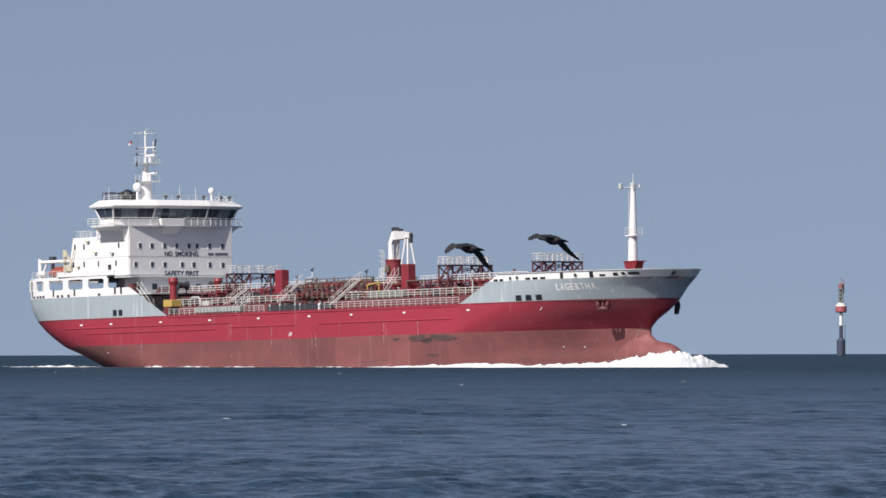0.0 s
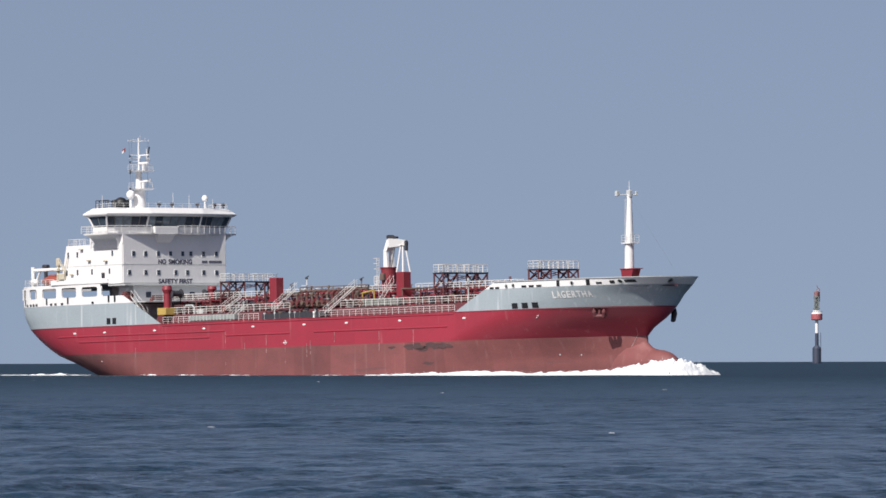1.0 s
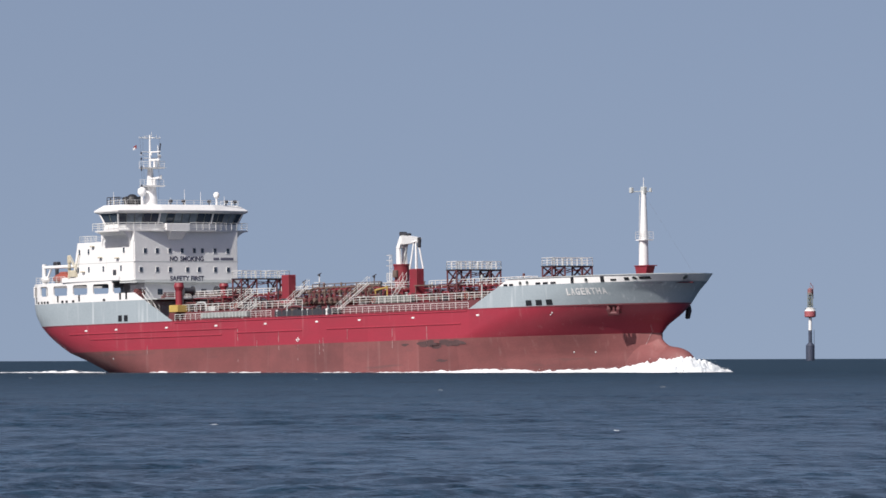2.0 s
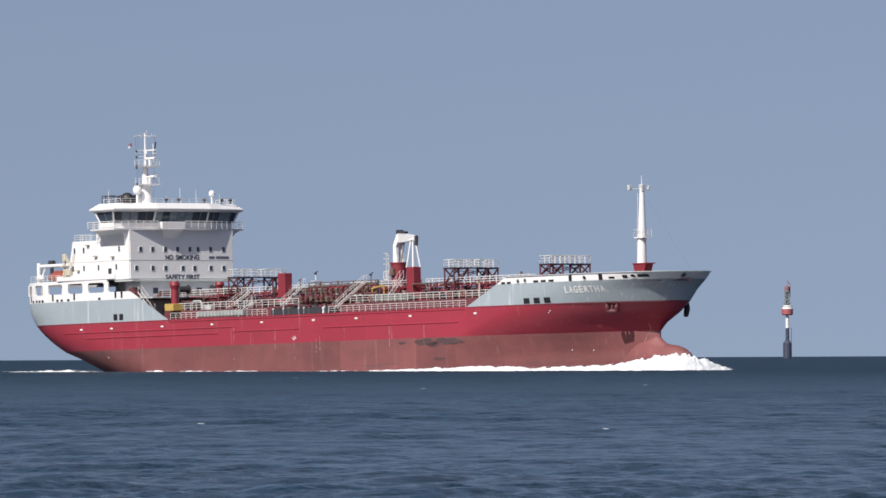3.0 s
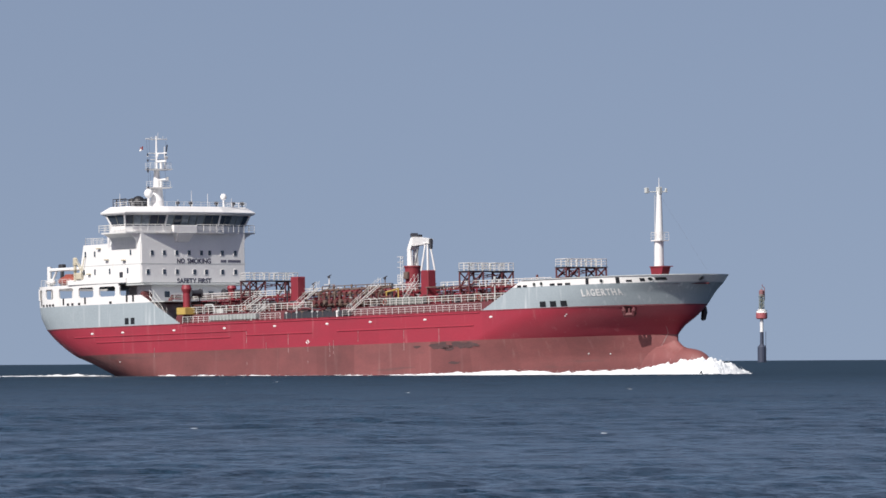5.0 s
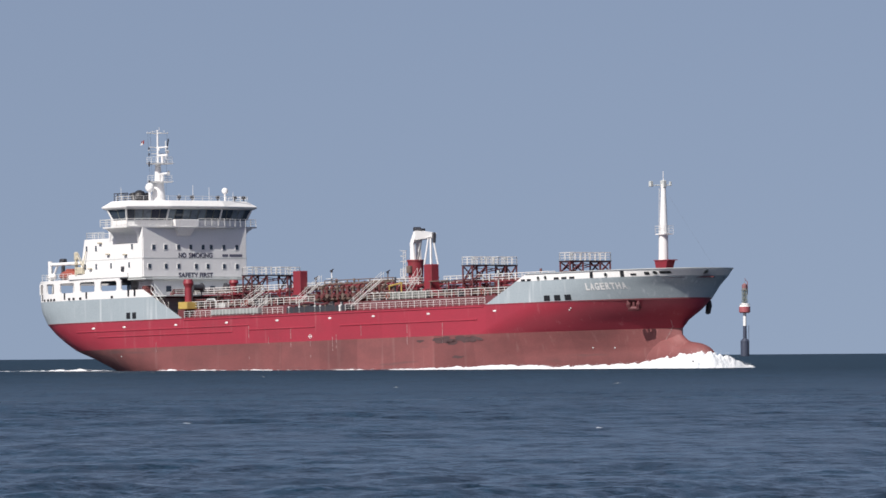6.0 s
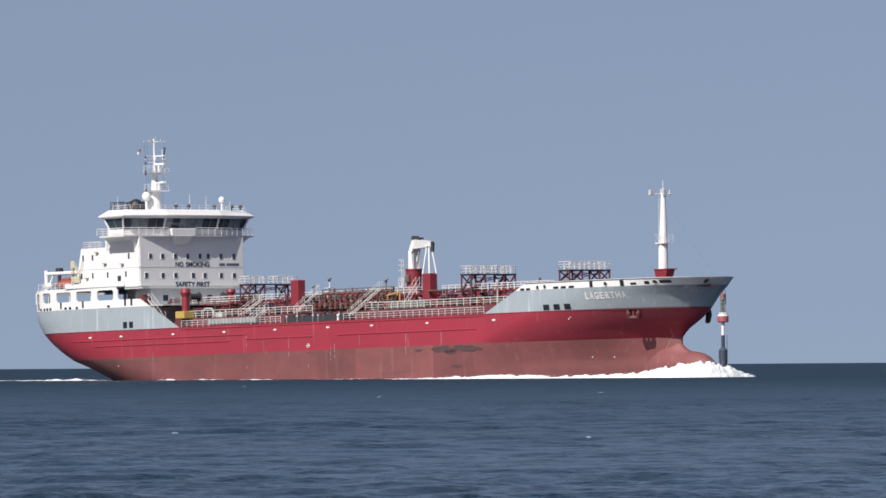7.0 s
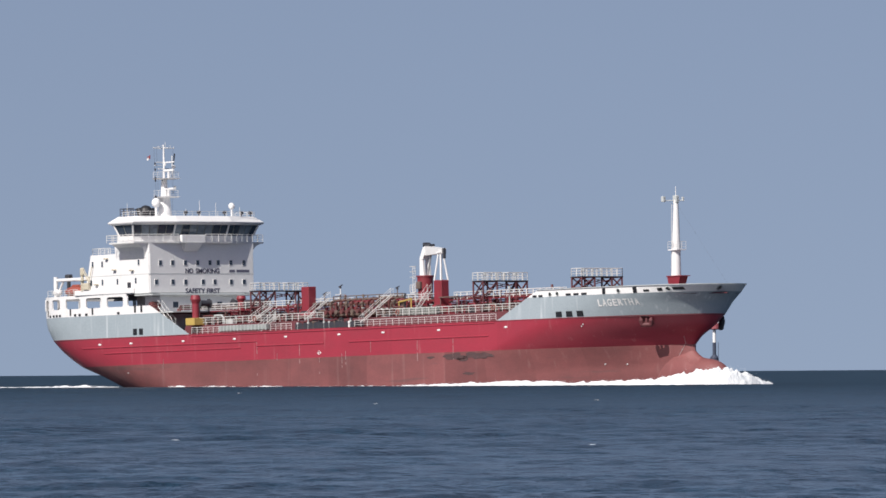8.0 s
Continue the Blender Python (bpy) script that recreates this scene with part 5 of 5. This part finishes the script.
def deck_clutter():
    """Hatches, valves, vents, lockers and pipe bends that crowd the trunk deck."""
    rng = random.Random(12)
    kinds = ["tank_hatch", "valve", "vent_pipe", "locker_box", "pipe_bend", "cable_tray"]
    paints = [DECK_RED, PIPE, RUST, PIPE, DARK, LIGHT_GREY, DECK]
    for i in range(150):
        kind = kinds[i % 6]
        x, y = rng.uniform(-27, 54), rng.choice([-1, -1, 1]) * rng.uniform(0.5, 7.0)
        if abs(x - 19.3) < 2 and abs(y) < 2:
            continue
        bm = bmesh.new()
        if kind == "tank_hatch":
            tube(bm, (x, y, 9.9), (x, y, 10.6), 0.55, 0.55, 14)
            tube(bm, (x, y, 10.6), (x, y, 10.75), 0.65, 0.6, 14)
        elif kind == "valve":
            tube(bm, (x, y, 9.9), (x, y, 11.4), 0.12, sides=8)
            tube(bm, (x, y, 11.4), (x, y, 11.48), 0.32, sides=12)
            box(bm, x - 0.22, x + 0.22, y - 0.22, y + 0.22, 10.2, 10.7, 0.05)
        elif kind == "vent_pipe":
            h = rng.uniform(1.6, 3.4)
            tube(bm, (x, y, 9.9), (x, y, 9.9 + h), 0.11, sides=8)
            tube(bm, (x, y, 9.9 + h), (x, y, 10.3 + h), 0.2, 0.16, 8)
        elif kind == "locker_box":
            w = rng.uniform(0.4, 1.1)
            box(bm, x - w, x + w, y - 0.4, y + 0.4, 9.9, 9.9 + rng.uniform(0.7, 1.5), 0.05)
        elif kind == "pipe_bend":
            w = rng.uniform(1.0, 3.0)
            sweep(bm, [(x, y, 9.9), (x, y, 11.0), (x + 0.3, y, 11.3), (x + w, y, 11.3), (x + w + 0.3, y, 11.0), (x + w + 0.3, y, 9.9)], 0.13, 8)
        else:
            w = rng.uniform(2, 5)
            box(bm, x, x + w, y - 0.2, y + 0.2, 12.4, 12.55)
            tube(bm, (x + 0.2, y, 9.9), (x + 0.2, y, 12.4), 0.06, sides=5)
            tube(bm, (x + w - 0.2, y, 9.9), (x + w - 0.2, y, 12.4), 0.06, sides=5)
        part(kind, bm, rng.choice(paints), ship)
    # fire monitors on stands
    for x, top in ((0.4, 14.1), (4.2, 15.1), (17.6, 14.5)):
        bm = bmesh.new()
        tube(bm, (x, -4.0, 9.9), (x, -4.0, top - 0.5), 0.1, 0.08, 8)
        box(bm, x - 0.6, x + 0.6, -4.6, -3.4, top - 1.5, top - 1.42)
        stand = part("monitor_stand", bm, RAIL if top > 15 else RUST, ship)
        bm = bmesh.new()
        tube(bm, (x, -4.0, top - 0.5), (x, -4.0, top - 0.2), 0.16, sides=8)
        tube(bm, (x - 0.35, -4.0, top - 0.3), (x + 0.5, -4.0, top), 0.1, 0.07, 8)
        part("fire_monitor", bm, DARK, stand)
    # yellow hose handling beam
    bm = bmesh.new()
    tube(bm, (20.5, -6.2, 12.0), (24.0, -6.6, 12.4), 0.14)
    tube(bm, (20.6, -6.2, 9.9), (20.6, -6.2, 12.0), 0.1)
    tube(bm, (23.9, -6.6, 9.9), (23.9, -6.6, 12.4), 0.1)
    part("hose_beam", bm, YELLOW, ship)
    # life rings and lamps on the rails
    for x, y, z in ((-12, -7.7, 10.5), (22, -7.7, 10.5), (44, -7.7, 10.5)):
        bm = bmesh.new()
        sweep(bm, [(x + 0.35 * math.cos(a * math.tau / 12), y, z + 0.35 * math.sin(a * math.tau / 12)) for a in range(13)], 0.07, 6)
        part("life_ring", bm, ORANGE, ship)


deck_clutter()


# ---- foam round the ship ----
def foam_ridge(name, path, seed, label, parent=None):
    """A tumbling ridge of foam along a path of (x, y, height, width)."""
    bm = bmesh.new()
    rows = []
    steps = 26
    pts = []
    for a, b in zip(path, path[1:]):
        for i in range(steps):
            f = i / steps
            pts.append([p + (q - p) * f for p, q in zip(a, b)])
    pts.append(list(path[-1]))
    for i, (x, y, h, w) in enumerate(pts):
        a, b = pts[max(i - 1, 0)], pts[min(i + 1, len(pts) - 1)]
        d = Vector((b[0] - a[0], b[1] - a[1], 0)).normalized()
        side = Vector((-d.y, d.x, 0))
        row = []
        for j in range(33):
            u = j / 16 - 1
            p = Vector((x, y, 0)) + side * (u * w)
            prof = max(0.0, 1 - abs(u) ** 1.4)
            lump = noise.fractal(Vector((p.x * 0.62, p.y * 0.62, seed)), 0.8, 2.1, 4) * (0.30 if h > 0.5 else 0.6)
            fine = noise.fractal(Vector((p.x * 1.9, p.y * 1.9, seed + 9)), 0.9, 2.1, 3) * 0.075
            z = h * prof * (1 + lump + fine) - 0.12 + 0.06 * (lump > 0)
            row.append(p + Vector((fine * 0.5, lump * 0.4, z)))
        rows.append(row)
    sheet(bm, rows)
    rng = random.Random(seed)
    for _ in range(int(len(pts) * 0.9)):
        x, y, h, w = rng.choice(pts)
        r = rng.uniform(0.015, 0.04)
        c = Vector((x + rng.gauss(0, w * 0.3), y + rng.gauss(0, w * 0.3), h * rng.uniform(0.5, 1.2)))
        bmesh.ops.create_icosphere(bm, subdivisions=1, radius=r, matrix=Matrix.Translation(c) @ Matrix.Diagonal((1.8, 1.2, 0.8, 1)))
    ob = part(name, bm, FOAM)
    smooth(ob, 70)
    ob.parent = parent
    return tagged(ob, label, "foam", "foam round the ship", "stuff") if not parent else ob


foams = []
# bow wave: crest round the bulb, then the arm down the starboard side and the port arm
foams.append(foam_ridge("bow_wave", [(87.2, 5.2, 0.5, 0.9), (87.6, 3.2, 1.2, 1.3), (87.5, 0.8, 1.9, 1.6), (86.6, -1.6, 2.35, 1.8), (84.2, -4.0, 2.0, 2.0), (80.6, -6.2, 1.2, 1.9), (76.5, -8.2, 0.75, 1.7), (71.0, -10.4, 0.5, 1.5), (66.0, -12.0, 0.45, 1.4), (60.0, -13.2, 0.65, 1.5), (54, -14.2, 0.6, 1.5), (47, -15.4, 0.4, 1.2), (40, -16.4, 0.25, 0.9), (34, -17.2, 0.1, 0.5)], 11,
                        "white foaming bow wave along the hull"))
foams.append(foam_ridge("bow_wave_crest", [(86.0, -3.4, 1.2, 1.2), (86.8, -1.0, 1.9, 1.6), (87.1, 1.4, 1.75, 1.6), (87.2, 3.0, 1.25, 1.4), (87.1, 4.8, 0.75, 1.2), (86.9, 6.4, 0.42, 0.9), (86.4, 7.6, 0.12, 0.5)], 23, "white foaming crest thrown out by the bow"))
foams.append(foam_ridge("bow_splash", [(87.6, -2.6, 0.4, 0.7), (88.2, 0.0, 0.8, 0.9), (88.2, 2.4, 0.6, 0.9), (87.8, 4.6, 0.35, 0.8), (87.2, 6.4, 0.1, 0.5)], 37, "tumbling white splash ahead of the bulb"))
foams.append(foam_ridge("side_foam", [(34, -12.0, 0.08, 0.4), (30, -11.6, 0.15, 0.5), (24, -11.2, 0.02, 0.4), (18, -11.1, 0.18, 0.4), (12, -11.1, 0.02, 0.3), (4, -11.1, 0.02, 0.3), (-6, -11.1, 0.16, 0.4), (-11, -11.0, 0.02, 0.3), (-18, -11.1, 0.2, 0.5), (-22, -11.0, 0.02, 0.4), (-27, -10.9, 0.22, 0.5), (-31, -10.4, 0.02, 0.4)], 41, "thin broken foam along the waterline"))
foams.append(foam_ridge("stern_wake", [(-43, -9.6, 0.05, 0.4), (-47, -9.8, 0.14, 0.6), (-51, -10.2, 0.3, 0.8), (-54, -11.0, 0.3, 0.9), (-60, -12.8, 0.14, 0.6), (-68, -15.4, 0.08, 0.5), (-80, -19.5, 0.12, 0.6), (-105, -27, 0.06, 0.4)], 53, "white quarter wave trailing from the stern"))
foams.append(foam_ridge("wash", [(-58, -2, 0.08, 1.6), (-75, -2, 0.09, 2.6), (-100, -1, 0.07, 3.2), (-140, 0, 0.05, 3.5)], 67, "churned white wash astern"))


def whitecaps():
    rng = random.Random(8)
    bm = bmesh.new()
    for _ in range(15):
        r = 230 * math.exp(rng.random() * 2.0)
        a = radians(rng.uniform(-3, 5))
        x, y = r * math.sin(a), r * math.cos(a)
        w = rng.uniform(0.06, 0.16) * (1 + r / 900)
        n = 9
        rows = []
        for i in range(n):
            u = i / (n - 1) * 2 - 1
            wob = noise.noise(Vector((x + u * 3, y, 1.7))) * 0.1
            rows.append([Vector((x + u * w, y + wob + v * 0.15 * (1 - u * u), 0.05 + (0.012 + max(wob, 0) * 0.2) * (1 - u * u) * (1 - v * v))) for v in (-1, -0.5, 0, 0.5, 1)])
        sheet(bm, rows)
    ob = part("whitecap_foam", bm, FOAM, water)
    ob["kind"] = "stuff"
    return ob


whitecaps()


# ---- navigation beacon ----
def beacon():
    top = tagged(new("navigation_beacon"), "red, white and dark blue steel navigation beacon in the sea", "beacon")
    top.location = (188.45, 3400, 0)

    def ring_part(name, z0, z1, r0, r1, material, label=""):
        bm = bmesh.new()
        tube(bm, (0, 0, z0), (0, 0, z1), r0, r1, 20)
        return smooth(part(name, bm, material, top, label))

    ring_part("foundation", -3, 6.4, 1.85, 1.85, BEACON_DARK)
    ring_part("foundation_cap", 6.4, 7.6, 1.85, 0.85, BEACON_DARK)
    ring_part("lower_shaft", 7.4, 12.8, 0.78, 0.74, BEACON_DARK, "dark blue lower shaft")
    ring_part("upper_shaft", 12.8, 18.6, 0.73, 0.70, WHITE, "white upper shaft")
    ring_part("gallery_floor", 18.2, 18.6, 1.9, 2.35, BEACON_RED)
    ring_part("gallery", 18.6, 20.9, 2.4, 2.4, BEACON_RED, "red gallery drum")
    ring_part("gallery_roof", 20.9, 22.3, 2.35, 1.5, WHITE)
    ring_part("lantern", 27.8, 30.1, 1.1, 1.1, BEACON_LANTERN, "weathered red lantern room, haze mixed into its colour")
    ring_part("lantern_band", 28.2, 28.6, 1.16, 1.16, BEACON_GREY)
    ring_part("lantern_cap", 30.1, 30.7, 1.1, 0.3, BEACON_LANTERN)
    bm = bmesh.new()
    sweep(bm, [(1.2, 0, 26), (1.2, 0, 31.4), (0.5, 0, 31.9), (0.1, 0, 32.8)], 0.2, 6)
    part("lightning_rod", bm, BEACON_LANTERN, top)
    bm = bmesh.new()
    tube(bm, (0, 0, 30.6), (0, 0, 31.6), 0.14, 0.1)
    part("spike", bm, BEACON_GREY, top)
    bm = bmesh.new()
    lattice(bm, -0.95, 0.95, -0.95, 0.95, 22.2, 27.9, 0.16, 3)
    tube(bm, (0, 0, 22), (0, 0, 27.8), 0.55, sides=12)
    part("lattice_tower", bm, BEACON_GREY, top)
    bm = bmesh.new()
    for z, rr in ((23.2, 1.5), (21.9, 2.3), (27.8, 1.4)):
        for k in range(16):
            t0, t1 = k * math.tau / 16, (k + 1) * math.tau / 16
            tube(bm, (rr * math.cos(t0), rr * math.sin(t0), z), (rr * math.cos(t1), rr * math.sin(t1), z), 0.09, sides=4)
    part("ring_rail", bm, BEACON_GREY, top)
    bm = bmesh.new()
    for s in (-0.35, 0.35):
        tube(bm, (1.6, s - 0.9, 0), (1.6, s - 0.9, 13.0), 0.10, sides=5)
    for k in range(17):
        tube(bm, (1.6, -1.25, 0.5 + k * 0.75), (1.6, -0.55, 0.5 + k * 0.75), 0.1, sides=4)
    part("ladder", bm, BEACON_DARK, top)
    return top


beacon()


# ---- birds ----
def wing_mesh(name, length, root, tip, sweep, fingers, side):
    """A thin cambered wing panel along +y or -y."""
    bm = bmesh.new()
    n = 9
    grids = []
    for top in (1, 0):
        rows = []
        for i in range(n):
            f = i / (n - 1)
            chord = root + (tip - root) * f
            if fingers:
                chord *= 1 - 0.75 * max(0, f - 0.55) ** 1.5 / 0.45 ** 1.5 * 0.9
            x0 = sweep * f * f
            row = []
            for j in range(7):
                c = j / 6
                th = 0.022 * (1 - c) ** 0.6 * (1 - 0.5 * f) * (1 if j else 0) + 0.002
                jag = 0.025 * ((i % 2) * 2 - 1) * (c > 0.9) * (0.4 + f)
                z = 0.05 * math.sin(math.pi * min(c * 1.1, 1)) * (1 - 0.4 * f)
                row.append(Vector((x0 + chord * (0.3 - c) + jag, side * length * f, z + (th if top else -th * 0.3))))
            rows.append(row)
        grids.append(rows)
    sheet(bm, grids[0])
    sheet(bm, grids[1])
    bmesh.ops.remove_doubles(bm, verts=bm.verts[:], dist=0.0045)
    return bm


def bird(name):
    b = tagged(new(name), "black long-necked seabird in fast flapping flight", "bird", "birds flying past")
    bm = bmesh.new()
    rings = [(-0.40, 0.015, 0.10), (-0.28, 0.03, 0.09), (-0.18, 0.075, 0.075), (-0.05, 0.105, 0.10), (0.08, 0.10, 0.10), (0.18, 0.065, 0.07), (0.27, 0.04, 0.045), (0.36, 0.034, 0.038), (0.41, 0.04, 0.042), (0.46, 0.03, 0.03), (0.49, 0.012, 0.013), (0.55, 0.005, 0.006)]
    rows = []
    for x, rz, ry in rings:
        lift = 0.03 * max(0, x) / 0.4
        rows.append([Vector((x, ry * math.cos(a), lift + rz * math.sin(a))) for a in [k * math.tau / 12 for k in range(13)]])
    sheet(bm, rows)
    bmesh.ops.remove_doubles(bm, verts=bm.verts[:], dist=0.002)
    smooth(part("body", bm, FEATHER, b), 60)
    wings = []
    for side in (1, -1):
        inner = part("wing", wing_mesh("wing", 0.34, 0.30, 0.27, 0.05, False, side), FEATHER, b)
        outer = part("wing_tip", wing_mesh("wing_tip", 0.42, 0.27, 0.13, -0.16, True, side), FLIGHT, inner)
        smooth(inner, 60)
        smooth(outer, 60)
        wings.append((side, inner, outer))
    return b, wings


birds = [bird("seabird"), bird("seabird")]


# ---- everything that moves ----
def motions():
    steps = [i * 0.5 for i in range(17)]
    turn = -HEADING
    walk(ship, [(t, pose(*ship_place(t), 0.12 * math.sin(t * 0.9), -TRIM, turn)) for t in (0, 2, 4, 6, 8)])
    for i, f in enumerate(foams):
        rows = []
        for t in steps:
            p = ship_place(t)
            bob = 0.10 * math.sin(t * (2.6 + 0.4 * i) + i * 1.7) if i < 3 else 0.03 * math.sin(t * 2 + i)
            surge = AHEAD * (0.25 * math.sin(t * 1.9 + i * 2.1))
            rows.append((t, pose(p.x + surge.x, p.y + surge.y, bob, 0, 0, turn + (0.5 * math.sin(t * 1.6 + i) if i < 3 else 0))))
        walk(f, rows)
    walk(water, [(t, pose(0.35 * (t - 4), -0.9 * (t - 4), 0)) for t in (0, 4, 8)])
    for (b, wings), (x0, z0, vx, vz, late) in zip(birds, ((1.60, 4.63, -15.12, -0.56, 0.0), (3.36, 4.81, -15.8, -0.52, 0.018))):
        times = [k / 30 for k in range(0, 37)]
        rows = []
        for t in times + [2, 4, 6, 8]:
            hop = -0.01 * math.cos(math.tau * (t - late) / 0.2) if t < 1.3 else 0
            rows.append((t, pose(x0 + vx * t, 170 + 8.0 * t, z0 + vz * min(t, 2.0) - hop, 16, -2, 180 - 50)))
        walk(b, rows)
        for side, inner, outer in wings:
            up, tips = [], []
            for t in times + [8]:
                c = math.cos(math.tau * (t - late) / 0.2) if t < 1.21 else 0.0
                c2 = math.cos(math.tau * (t - late - 0.02) / 0.2) if t < 1.21 else 0.0
                up.append((t, pose(0.06, side * 0.06, 0.04, side * (7 - 23 * c), 0, 0)))
                tips.append((t, pose(0.05, side * 0.33, 0.0, side * (-9 - 17 * c2), 0, side * 6)))
            walk(inner, up)
            walk(outer, tips)


motions()
